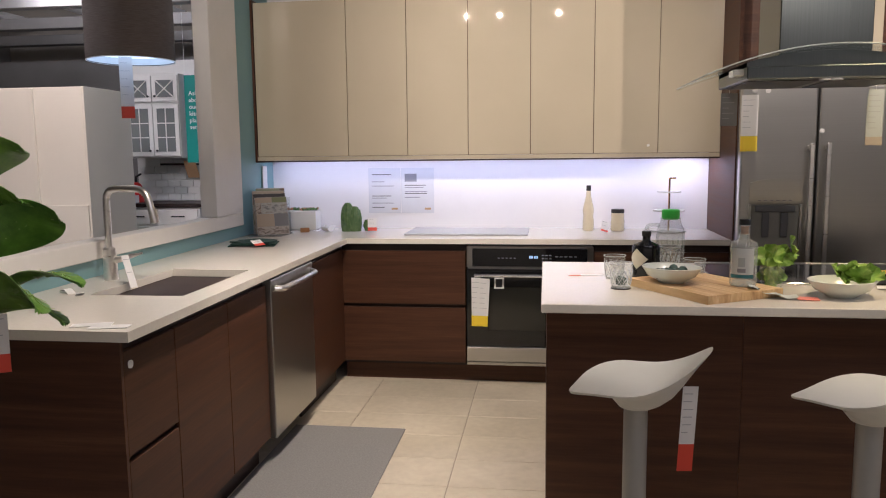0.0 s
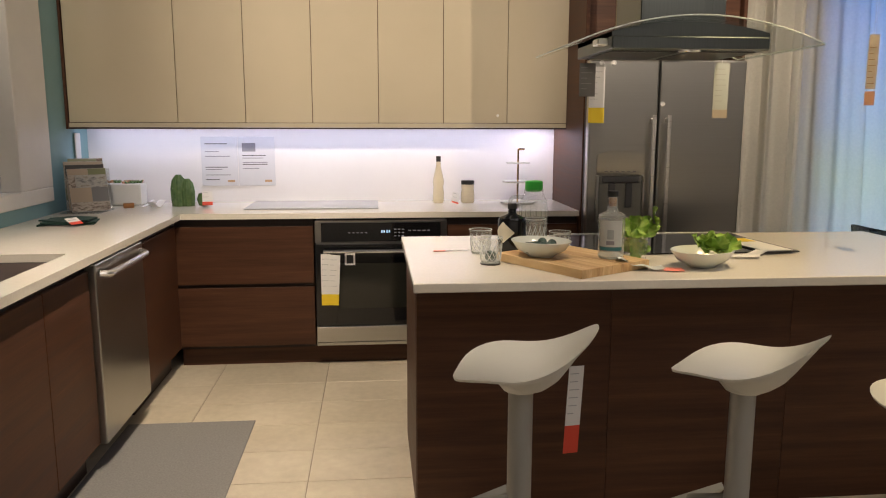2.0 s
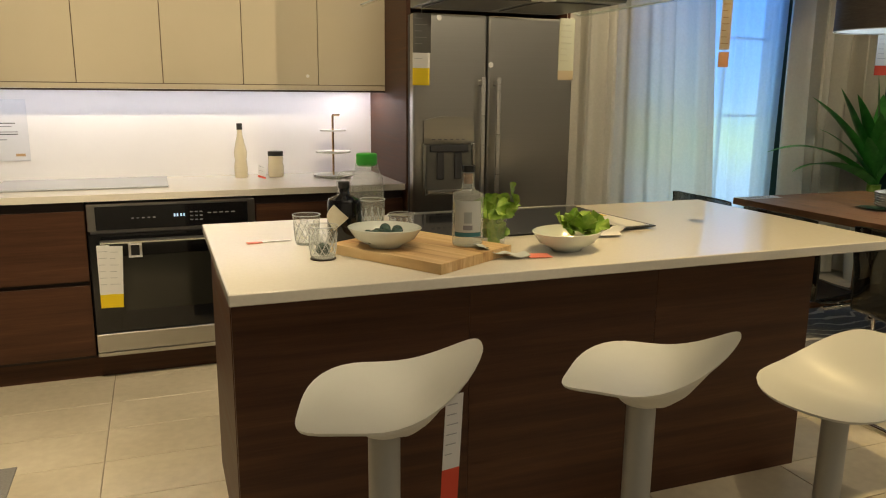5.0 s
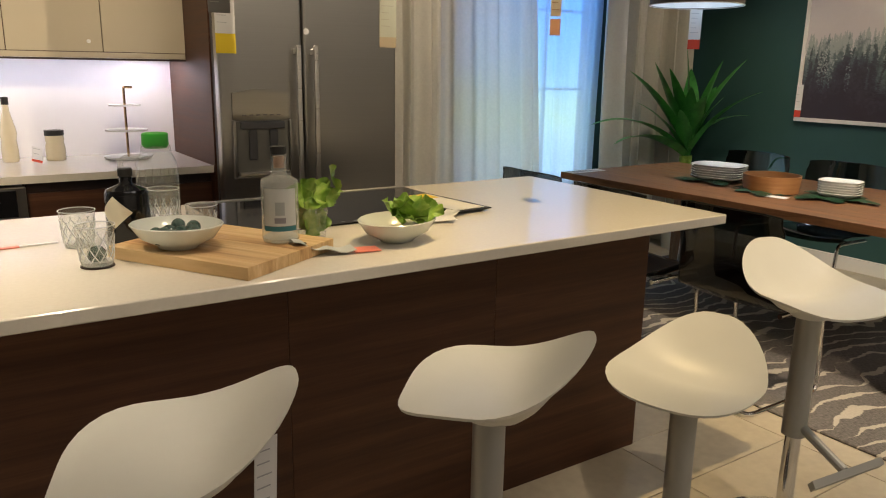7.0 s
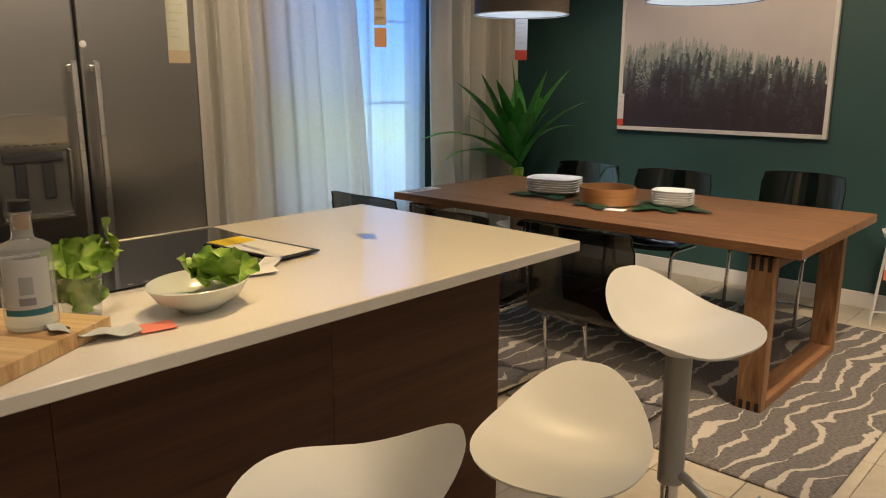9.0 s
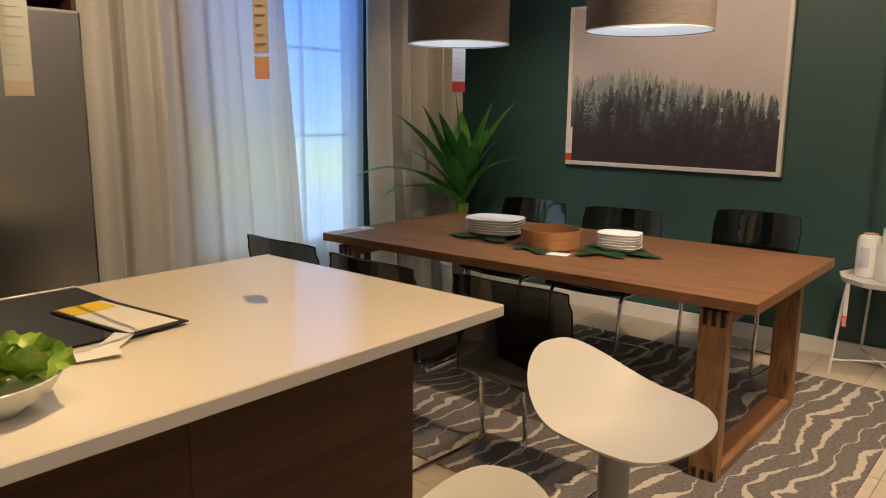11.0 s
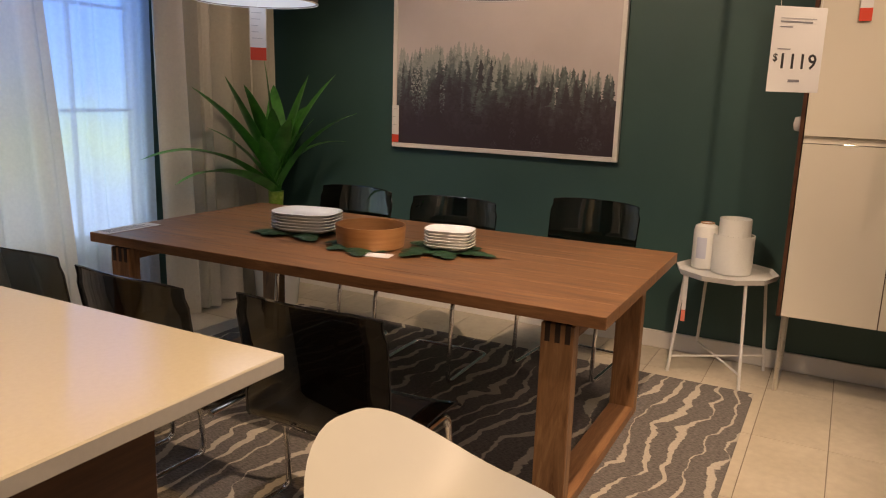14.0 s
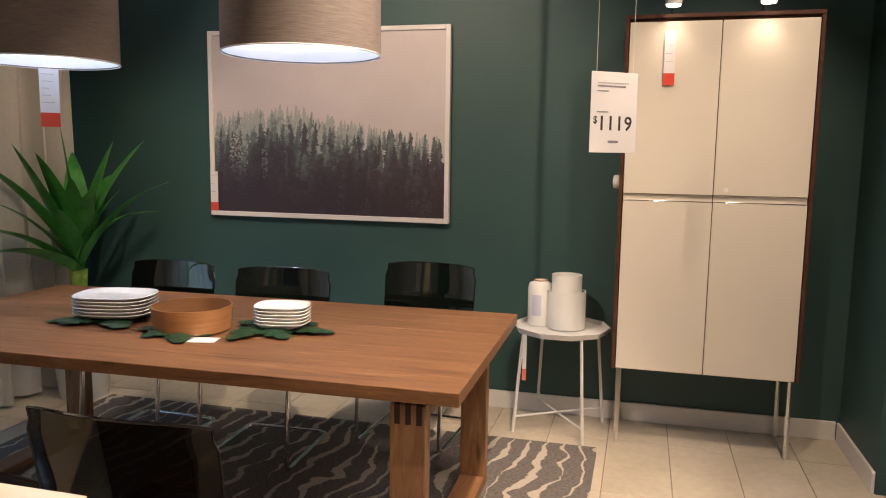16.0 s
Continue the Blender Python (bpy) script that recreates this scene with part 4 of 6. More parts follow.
def frilled_leaf(R, seed, parent, at):
    """A soft rounded lettuce leaf with a ruffled rim."""
    r_ = random.Random(seed)
    p1, p2, p3, sq = r_.random() * 6, r_.random() * 6, r_.random() * 6, r_.uniform(0.7, 0.95)

    def fn(u, v):
        a = 2 * math.pi * v
        rr = R * u * (1 + 0.10 * u * math.sin(3 * a + p1) + 0.05 * u * math.sin(9 * a + p2))
        ruffle = u ** 3 * R * (0.17 * math.sin(5 * a + p2) + 0.07 * math.sin(12 * a + p3)) if 0 < v < 1 else u ** 3 * R * (0.17 * math.sin(p2) + 0.07 * math.sin(p3))
        return Vector((rr * math.cos(a), rr * sq * math.sin(a), 0.30 * R * u * u + ruffle + 0.03 * R * math.sin(8 * u * math.cos(a) + p1)))
    part("leaf", sheet(fn, 10, 44), lettuce_green, parent, smooth=True, at=at)


lt = thing("lettuce", (1.222, 3.195, Z + 0.045), "loose pale green lettuce leaves in the bowl", "lettuce")
for i, (lx, ly, lz, tx, ty, R) in enumerate(((0.03, 0.0, 0.012, 20, 15, 0.055), (0.075, 0.01, 0.028, -20, 35, 0.047), (-0.015, 0.02, 0.030, 30, -35, 0.046), (0.035, -0.03, 0.032, 55, 10, 0.042), (0.045, 0.035, 0.040, -35, 0, 0.048), (0.005, -0.005, 0.048, 35, -20, 0.040), (0.085, -0.025, 0.030, 35, 30, 0.038))):
    frilled_leaf(R, 40 + i, lt, pose(lx, ly, lz, tx, ty, 47 * i))


def tumbler(at, h, r, label, stone=False):
    g = thing("glass", at, label, "glass", "cut glasses on the island")
    part("glass_wall", glass_wall([(r * 0.78, 0), (r * 0.82, 0.006), (r * 0.9, h * 0.5), (r, h)], 0.0028), clear_glass, g, smooth=True)
    cuts = bmesh.new()
    for k in range(12):
        a0 = 2 * math.pi * k / 12
        for s in (-1, 1):
            tube([(rr * math.cos(a0 + s * da), rr * math.sin(a0 + s * da), z) for rr, da, z in ((r * 0.83, 0.0, 0.012), (r * 0.88, 0.3, h * 0.3), (r * 0.925, 0.6, h * 0.55), (r * 0.96, 0.85, h * 0.75))], 0.0012, 4, cuts)
    part("glass_base", lathe([(0, 0.001), (r * 0.76, 0.001), (r * 0.80, 0.010), (0, 0.011)], 24), edge_glass, g, "thick glass base", smooth=True)
    part("cut_pattern", cuts, cut_glass, g, "criss-cross cut pattern")
    part("rim", tube([(r * math.cos(2 * math.pi * i / 32), r * math.sin(2 * math.pi * i / 32), h) for i in range(33)], 0.0013, 6), cut_glass, g)
    if stone:
        b = bmesh.new()
        bmesh.ops.create_icosphere(b, subdivisions=2, radius=r * 0.5)
        part("marble", b, ball_mat, g, "dark green marble in the glass", at=pose(0, 0, r * 0.55))
    return g


tumbler((0.462, 3.535, Z), 0.095, 0.044, "cut crystal tumbler on the worktop")
tumbler((0.466, 3.305, Z + 0.003), 0.095, 0.044, "cut crystal tumbler holding a dark green marble", True)
tumbler((0.678, 3.535, Z), 0.135, 0.043, "tall cut crystal glass", True)
tumbler((0.775, 3.52, Z), 0.085, 0.043, "low cut crystal tumbler")
solid("coaster", lathe([(0, 0), (0.038, 0), (0.038, 0.002), (0, 0.0025)], 28), walnut_dark, "thin round dark wooden coaster under a tumbler", "coaster", at=pose(0.466, 3.305, Z))
bb_ = thing("dark_bottle", (0.588, 3.545, Z), "black glass bottle with a cream diamond label", "bottle")
part("bottle_body", lathe([(0, 0), (0.053, 0), (0.056, 0.006), (0.056, 0.127), (0.051, 0.139), (0.02, 0.152), (0.0155, 0.158), (0.0155, 0.175), (0, 0.175)], 32), bottle_black, bb_, smooth=True)
part("stopper", lathe([(0, 0.174), (0.0185, 0.174), (0.0185, 0.193), (0.015, 0.196), (0, 0.196)], 20), black_matt, bb_)
def diamond(u, v):
    a = math.radians(-138) + (u - v) * 0.85
    return Vector((0.0568 * math.cos(a), 0.0568 * math.sin(a), 0.085 + (u + v - 1) * 0.042))
part("label", sheet(diamond, 12, 12, 0.0006), label_cream, bb_, "cream diamond paper label", smooth=True)
cbt = thing("clear_bottle", (0.885, 3.215, Z + 0.0325), "clear glass bottle with a grey and teal label", "bottle")
part("bottle_body", lathe([(0, 0), (0.043, 0), (0.046, 0.008), (0.046, 0.148), (0.0445, 0.155), (0.036, 0.160), (0.022, 0.166), (0.018, 0.174), (0.0175, 0.210), (0.0195, 0.214), (0.0195, 0.219), (0, 0.219)], 36), bottle_glass, cbt, smooth=True).visible_shadow = False
part("glass_base", lathe([(0, 0.002), (0.041, 0.002), (0.044, 0.010), (0.036, 0.016), (0, 0.018)], 30), edge_glass, cbt, "thick glass base", smooth=True)
part("stopper_stem", lathe([(0, 0.185), (0.013, 0.185), (0.014, 0.214), (0, 0.214)], 20), bamboo, cbt, "brown cork in the neck")
part("cork", lathe([(0, 0.2195), (0.0195, 0.2195), (0.0195, 0.238), (0, 0.240)], 24), black_matt, cbt, "black stopper")
def band(z0, z1, half, r=0.0466, mid=-112):
    return lambda u, v: Vector((r * math.cos(math.radians(mid) + (u - 0.5) * half), r * math.sin(math.radians(mid) + (u - 0.5) * half), z0 + (z1 - z0) * v))
part("label", sheet(band(0.045, 0.138, 1.9), 14, 1), label_grey, cbt, "grey paper label", smooth=True)
part("label_band", sheet(band(0.032, 0.044, 1.9), 14, 1), label_teal, cbt, "teal label band", smooth=True)
part("print_bar", sheet(band(0.052, 0.066, 0.6, 0.0470), 6, 1), ink_grey, cbt)
part("print_bar", sheet(band(0.072, 0.105, 0.5, 0.0470), 6, 1), material("pale_print", (0.33, 0.36, 0.37), 0.6), cbt)
lg = thing("lettuce_glass", (1.008, 3.30, Z), "glass tumbler filled with green lettuce", "glass")
part("glass_wall", glass_wall([(0.034, 0), (0.036, 0.006), (0.04, 0.05), (0.045, 0.098)], 0.0028), clear_glass, lg, smooth=True)
part("glass_base", lathe([(0, 0.001), (0.033, 0.001), (0.035, 0.010), (0, 0.011)], 24), edge_glass, lg, "thick glass base", smooth=True)
lt = thing("lettuce", (1.008, 3.30, Z + 0.012), "upright lettuce leaves standing in a glass", "lettuce")
for i, (lx, ly, lz, tx, tz, R) in enumerate(((0.0, -0.012, 0.045, 80, 10, 0.034), (-0.004, 0.012, 0.05, 95, -30, 0.034), (-0.012, -0.01, 0.115, 62, -15, 0.043), (0.03, 0.0, 0.112, 70, 25, 0.040), (0.062, 0.0, 0.150, 75, 70, 0.034), (0.0, 0.022, 0.120, 105, 0, 0.042), (-0.035, 0.0, 0.105, 60, -60, 0.034))):
    frilled_leaf(R * 1.25, 60 + i, lt, pose(lx, ly, lz, tx, 0, tz))
part("stem", tube([(0.0, 0.0, 0.0), (0.004, 0, 0.06), (0.03, 0, 0.11), (0.055, 0, 0.15)], [0.010, 0.009, 0.006, 0.003], 8), lettuce_green, lt, "pale leaf stem", smooth=True)
jg = thing("carafe", (0.706, 3.70, Z), "clear glass carafe with a bright green lid", "carafe")
part("glass_wall", glass_wall([(0.054, 0), (0.057, 0.008), (0.058, 0.15), (0.056, 0.185), (0.042, 0.215), (0.04, 0.235)], 0.003, 32), clear_glass, jg, smooth=True)
ribs = bmesh.new()
for k in range(16):
    a = 2 * math.pi * k / 16
    tube([(0.0585 * math.cos(a), 0.0585 * math.sin(a), 0.02), (0.0585 * math.cos(a), 0.0585 * math.sin(a), 0.16)], 0.0009, 4, ribs)
part("ribs", ribs, clear_glass, jg, "moulded glass ribs")
part("handle", tube(rounded([(-0.045, 0, 0.205), (-0.10, 0, 0.205), (-0.095, 0, 0.05), (-0.056, 0, 0.05)], 0.03, 5), 0.0085, 10), clear_glass, jg, smooth=True)
part("lid", lathe([(0, 0.228), (0.031, 0.228), (0.037, 0.238), (0.0365, 0.268), (0.032, 0.271), (0, 0.266)], 32), lid_green, jg, "bright green plastic lid", smooth=True)
lf = thing("folder", (1.628, 3.59, Z + 0.006), "open black folder with printed sheets", "folder", turn=6)
part("cover", box(-0.075, 0.075, -0.17, 0.17, 0, 0.004, 0.001), black_matt, lf)
part("sheet", box(-0.07, 0.055, -0.155, 0.16, 0.0045, 0.006, 0), paper, lf)
part("sheet_corner", box(-0.07, 0.04, 0.07, 0.155, 0.0065, 0.0075, 0), yellow, lf, "yellow printed corner")
solid("leaflet", sheet(lambda u, v: Vector(((u - 0.5) * 0.11, (v - 0.5) * 0.06, 0.004 + 0.006 * u)), 4, 2, 0.0008), paper, "small white paper tag on the worktop", "leaflet", at=pose(1.455, 3.355, Z, 0, 0, -20))
solid("leaflet", sheet(lambda u, v: Vector(((u - 0.5) * 0.09, (v - 0.5) * 0.05, 0.004 + 0.012 * u * u)), 4, 2, 0.0008), paper, "small printed paper tag on the worktop", "leaflet", at=pose(1.52, 3.40, Z, 0, 0, 30))
tg = thing("strap_tag", (1.0, 3.145, Z), "crumpled silver strip with a red tag end", "tag", turn=-10)
part("strip", sheet(lambda u, v: Vector((-0.11 + 0.16 * u, (v - 0.5) * 0.062, 0.008 + 0.035 * (1 - u) ** 2 + 0.004 * math.sin(14 * u))), 12, 3, 0.0008), label_grey, tg, smooth=True)
part("red_end", box(0.048, 0.118, -0.028, 0.028, 0.002, 0.004, 0.0005), red_glow, tg, "flat red end")
tg = thing("strap_tag", (0.37, 3.60, Z), "thin pink and white tag lying flat", "tag", turn=5)
part("strip", box(-0.04, 0.05, -0.006, 0.006, 0.001, 0.003, 0), paper, tg)
part("red_end", box(-0.09, -0.042, -0.012, 0.012, 0.001, 0.003, 0), red_glow, tg)

# ---- bar stools ----
def seat_shell():
    """A saddle seat: a pointed nose towards +x and a raised round back."""
    bm = bmesh.new()
    nr, ns = 11, 48
    top, bot = [], []
    for i in range(nr + 1):
        f = i / nr
        rt, rb = [], []
        for k in range(ns):
            a = 2 * math.pi * k / ns
            c, s = math.cos(a), math.sin(a)
            e = 3.2 if c > 0 else 2.25
            rr = (abs(c) ** e + abs(s) ** e) ** (-1 / e)
            x, y = f * rr * (0.180 if c > 0 else 0.207) * c, f * rr * (0.190 - 0.026 * max(0, -c)) * s
            back = max(0.0, min(1.0, (0.02 - x) / 0.225))
            z = 0.122 * back ** 2.1 + 0.015 * (abs(y) / 0.18) ** 2 - 0.016 * max(0, (x - 0.06) / 0.12) ** 2
            z -= 0.030 * (1 - f * f) * math.exp(-((x + 0.075) / 0.09) ** 2)
            post = math.hypot((x + 0.035) / 0.15, y / 0.13)
            under = 0.007 + 0.034 * max(0.0, min(1.0, 2.2 * (1 - post))) * (1 - 0.15 * back)
            rt.append((x, y, z))
            rb.append((x * (0.985 if i == nr else 1), y * (0.985 if i == nr else 1), z - under))
        top.append([bm.verts.new(p) for p in rt] if i else [bm.verts.new(rt[0])])
        bot.append([bm.verts.new(p) for p in rb] if i else [bm.verts.new(rb[0])])
    for g in (top, bot):
        for i in range(nr):
            for k in range(ns):
                j = (k + 1) % ns
                bm.faces.new([g[0][0], g[1][k], g[1][j]] if i == 0 else [g[i][k], g[i + 1][k], g[i + 1][j], g[i][j]])
    for k in range(ns):
        j = (k + 1) % ns
        bm.faces.new([top[nr][k], top[nr][j], bot[nr][j], bot[nr][k]])
    return bm


STOOLS = ((0.445, 2.605, 0.712, 163, 40), (1.075, 2.575, 0.700, 137, 24), (1.712, 2.575, 0.575, 198, 23), (2.215, 2.560, 0.725, 256, -8))
seat_mesh = mesh_of(seat_shell(), "seat", white_plastic, True)
for sx, sy, h, face, foot in STOOLS:
    s = thing("bar_stool", (sx, sy, 0), "white plastic bar stool on a grey metal post", "bar stool", "bar stools at the island")
    o = new("seat", seat_mesh)
    o.parent, o.matrix_basis = s, pose(0, 0, h + 0.045, 0, 0, face)
    part("hub", lathe([(0, h - 0.02), (0.05, h - 0.02), (0.075, h + 0.01), (0.0, h + 0.02)], 24), white_plastic, s, smooth=True)
    low = h - 0.39
    part("post", lathe([(0, low), (0.0345, low), (0.0345, h - 0.012), (0, h - 0.012)], 28), grey_metal, s, smooth=True)
    part("lower_post", lathe([(0, 0.015), (0.024, 0.015), (0.024, low + 0.005), (0, low + 0.005)], 24), chrome, s, smooth=True)
    part("base_plate", lathe([(0, 0), (0.195, 0), (0.2, 0.004), (0.19, 0.010), (0.05, 0.018), (0.03, 0.03), (0, 0.03)], 48), chrome, s, smooth=True)
    fr_ = radians(face - foot)
    d, e = Vector((math.cos(fr_), math.sin(fr_), 0)), Vector((-math.sin(fr_), math.cos(fr_), 0))
    part("foot_arm", tube([Vector((0, 0, low + 0.03)) + d * 0.03, Vector((0, 0, low - 0.035)) + d * 0.17], 0.014, 12), grey_metal, s)
    part("foot_bar", tube([Vector((0, 0, low - 0.04)) + d * 0.18 - e * 0.15, Vector((0, 0, low - 0.04)) + d * 0.18 + e * 0.15], 0.0125, 4, flat=1.4), grey_metal, s)
tag((0.592, 2.57, 0.765), 0.046, 0.250, red, 0.080, 15, 0, "long white price tag with a red foot under the seat", 6, tilt=3)

# ---- dining chairs ----
ch = thing("dining_chair", (3.08, 3.31, 0), "smoked transparent plastic chair on a chrome cantilever frame", "dining chair", "chairs round the table")
PROFILE = ((0.235, 0.425), (0.20, 0.445), (0.10, 0.447), (0.0, 0.437), (-0.10, 0.427), (-0.165, 0.435), (-0.205, 0.475), (-0.225, 0.55), (-0.24, 0.65), (-0.258, 0.76), (-0.272, 0.848))


def shell_point(u, v):
    k = min(len(PROFILE) - 2, int(u * (len(PROFILE) - 1)))
    f = u * (len(PROFILE) - 1) - k
    (x0, z0), (x1, z1) = PROFILE[k], PROFILE[k + 1]
    x, z = x0 + (x1 - x0) * f, z0 + (z1 - z0) * f
    w = 0.240 if u < 0.55 else 0.240 + 0.012 * (u - 0.55) / 0.45
    if u > 0.96:
        w -= 0.012
    c = 2 * v - 1
    up = max(0, (u - 0.55) / 0.45)
    return Vector((x + 0.045 * c * c * min(1, up * 2), w * c, z + (0.018 * c * c if u < 0.55 else -0.012 * c ** 4 * up)))


shell_bm = sheet(shell_point, 30, 14, 0.005)
part("shell", shell_bm, smoked, ch, "smoked transparent seat and back shell", smooth=True)
part("top_rim", tube([shell_point(1.0, v / 14) for v in range(15)], 0.004, 6), black_gloss, ch, "dark glossy upper edge")
for sgn in (0.0, 1.0):
    part("side_rim", tube([shell_point(u / 30, sgn) for u in range(31)], 0.0035, 6), black_gloss, ch, "dark glossy side edge")
# added black sheet: darkens the smoked seat as it looks edge-on, no cushion
part("seat_pad", sheet(lambda u, v: shell_point(0.06 + 0.42 * u, 0.14 + 0.72 * v) + Vector((0, 0, 0.009)), 8, 6, 0.006), black_gloss, ch, "added black sheet for the dark look of the seat edge-on", smooth=True)
for sgn in (-1, 1):
    y = 0.215 * sgn
    part("frame_side", tube(rounded([(-0.12, y, 0.415), (0.20, y, 0.425), (0.235, y, 0.012), (-0.26, y, 0.012), (-0.26, 0, 0.012)], 0.05, 6), 0.011, 10), chrome, ch, "bent chrome tube", smooth=True)
part("cross_bar", tube([(0.05, -0.215, 0.415), (0.05, 0.215, 0.415)], 0.009, 8), chrome, ch)
for cx, cy, tn in ((3.03, 3.93, -2), (3.07, 4.55, 0), (4.64, 4.55, 178), (4.62, 3.90, 182), (5.03, 3.28, 176)):
    copy_thing(ch, pose(cx, cy, 0.0, 0, 0, tn))

# ---- pendant lamps ----
def pendant(at, r, h, group):
    p = thing("pendant_lamp", at, "pendant lamp with a grey-brown linen drum shade", "pendant lamp", group)
    part("shade", lathe([(r, 0), (r, h), (r - 0.003, h), (r - 0.003, 0)], 56, closed=True), [shade_cloth], p, "woven grey-brown linen drum", smooth=True)
    part("lining", lathe([(r - 0.004, 0.004), (r - 0.004, h - 0.002), (r - 0.005, h - 0.002), (r - 0.005, 0.004)], 56, closed=True), shade_inner, p, "white inner lining", smooth=True)
    part("bottom_ring", tube([(r * math.cos(2 * math.pi * i / 56), r * math.sin(2 * math.pi * i / 56), 0.0) for i in range(57)], 0.003, 6), shade_inner, p)
    part("diffuser", lathe([(0, 0.045), (r - 0.008, 0.045), (r - 0.008, 0.048), (0, 0.048)], 48), diffuser, p, "lit white diffuser")
    part("cord", tube([(0, 0, h * 0.9), (0, 0, 2.45)], 0.003, 6), black_matt, p)
    return p


pendant((3.96, 4.45, 1.755), 0.265, 0.33, "lamps over the table")
pendant((3.84, 3.32, 1.748), 0.262, 0.33, "lamps over the table")
pendant((-2.28, 4.75, 2.00), 0.25, 0.36, "lamps beyond the opening")
tag((3.99, 4.47, 1.735), 0.07, 0.225, red, 0.055, -38, 0, "white and red tag hung from the lamp", 5, string=0.06)
tag((-2.29, 4.70, 2.02), 0.075, 0.36, red, 0.07, 25, 0, "white and red tag hung from the lamp", 5, string=0.06)
for lx, ly in ((3.96, 4.45), (3.84, 3.32)):
    lamp("pendant_bulb", "SPOT", (lx + 0.10, ly + 0.08, 1.79), (lx + 0.10, ly + 0.08, 0), 15, (0.80, 0.91, 1.0), 0.09, angle=140, blend=0.6)
    lamp("pendant_top", "POINT", (lx, ly, 2.0), (lx, ly, 0), 10, (0.9, 0.95, 1.0), 0.06)

# ---- window and curtains ----
sky = bpy.data.materials.new("window_view")
sky.use_nodes = True
n, k = sky.node_tree.nodes, sky.node_tree.links
n.remove(n["Principled BSDF"])
em, co, sp, ra, no, mx = n.new("ShaderNodeEmission"), n.new("ShaderNodeTexCoord"), n.new("ShaderNodeSeparateXYZ"), n.new("ShaderNodeValToRGB"), n.new("ShaderNodeTexNoise"), n.new("ShaderNodeMath")
k.new(co.outputs["Object"], sp.inputs[0])
k.new(co.outputs["Object"], no.inputs["Vector"])
no.inputs["Scale"].default_value = 3.0
mx.operation = "MULTIPLY_ADD"
k.new(no.outputs["Fac"], mx.inputs[0])
mx.inputs[1].default_value = 0.5
k.new(sp.outputs["Z"], mx.inputs[2])
ra.color_ramp.elements[0].position, ra.color_ramp.elements[0].color = 0.25, (0.30, 0.52, 0.85, 1)
ra.color_ramp.elements[1].position, ra.color_ramp.elements[1].color = 1.0, (0.07, 0.28, 1.0, 1)
for p_, c_ in ((0.40, (0.42, 0.68, 0.40, 1)), (0.47, (0.30, 0.58, 0.62, 1)), (0.54, (0.17, 0.45, 1.0, 1)), (0.75, (0.11, 0.36, 1.0, 1))):
    e = ra.color_ramp.elements.new(p_)
    e.color = c_
mp = n.new("ShaderNodeMapRange")
mp.inputs["From Min"].default_value, mp.inputs["From Max"].default_value = 0.2, 2.9
k.new(mx.outputs[0], mp.inputs["Value"])
k.new(mp.outputs[0], ra.inputs[0])
k.new(ra.outputs[0], em.inputs[0])
em.inputs[1].default_value = 2.5
k.new(em.outputs[0], n["Material Output"].inputs[0])
solid("backdrop", box(2.6, 5.1, 6.4, 6.42, 0.1, 3.0, 0), sky, "bright blue sky and greenery outside the window", "backdrop", "structure")
wn = thing("window_1", (3.84, 5.93, 0), "white window with glazing bars behind sheer curtains", "window", kind="structure")
for b_ in (box(-0.64, 0.71, -0.03, 0.03, 0.45, 0.51, 0.003), box(-0.64, 0.71, -0.03, 0.03, 2.44, 2.5, 0.003), box(-0.64, -0.58, -0.03, 0.03, 0.51, 2.44, 0.003), box(0.65, 0.71, -0.03, 0.03, 0.51, 2.44, 0.003)):
    part("window_frame", b_, white_paint, wn)
part("glazing_bar", box(0.26, 0.28, -0.015, 0.015, 0.51, 2.44, 0.003), white_paint, wn)
for vz in (1.22, 1.80):
    part("glazing_bar", box(-0.58, 0.65, -0.013, 0.013, vz, vz + 0.02, 0.003), white_paint, wn)


def curtain(name, x0, x1, y, z0, folds, depth, mat, label, seed, gather=0.0, x_low=None):
    r_ = random.Random(seed)
    ph = [r_.random() * 6 for _ in range(6)]
    xl = x_low or (x0, x1)

    def fn(u, v):
        a, b = x0 + (x1 - x0) * u, xl[0] + (xl[1] - xl[0]) * u
        x = a * v + b * (1 - v)
        w = u * folds * 2 * math.pi
        d = depth * (0.65 * math.sin(w + ph[0] + 0.9 * math.sin(w * 0.31 + ph[1])) + 0.35 * math.sin(1.7 * w + ph[2] + (1 - v) * 1.2)) * (0.75 + 0.35 * (1 - v))
        return Vector((x + 0.35 * d * math.cos(w * 0.5 + ph[3]), y + d + 0.01 * math.sin(5 * v + ph[4]), z0 + (2.75 - z0) * v))
    c_ = thing(name, ((x0 + x1) / 2, y, z0), label, "curtain", "curtains at the window")
    off_ = Vector(((x0 + x1) / 2, y, z0))
    part("cloth", sheet(lambda u, v: fn(u, 0.03 + 0.97 * v) - off_, int(folds * 14), 14), mat, c_, smooth=True)
    part("hem", sheet(lambda u, v: fn(u, 0.03 * v) - off_, int(folds * 14), 2, 0.003), mat, c_, "double stitched hem", smooth=True)
    return c_


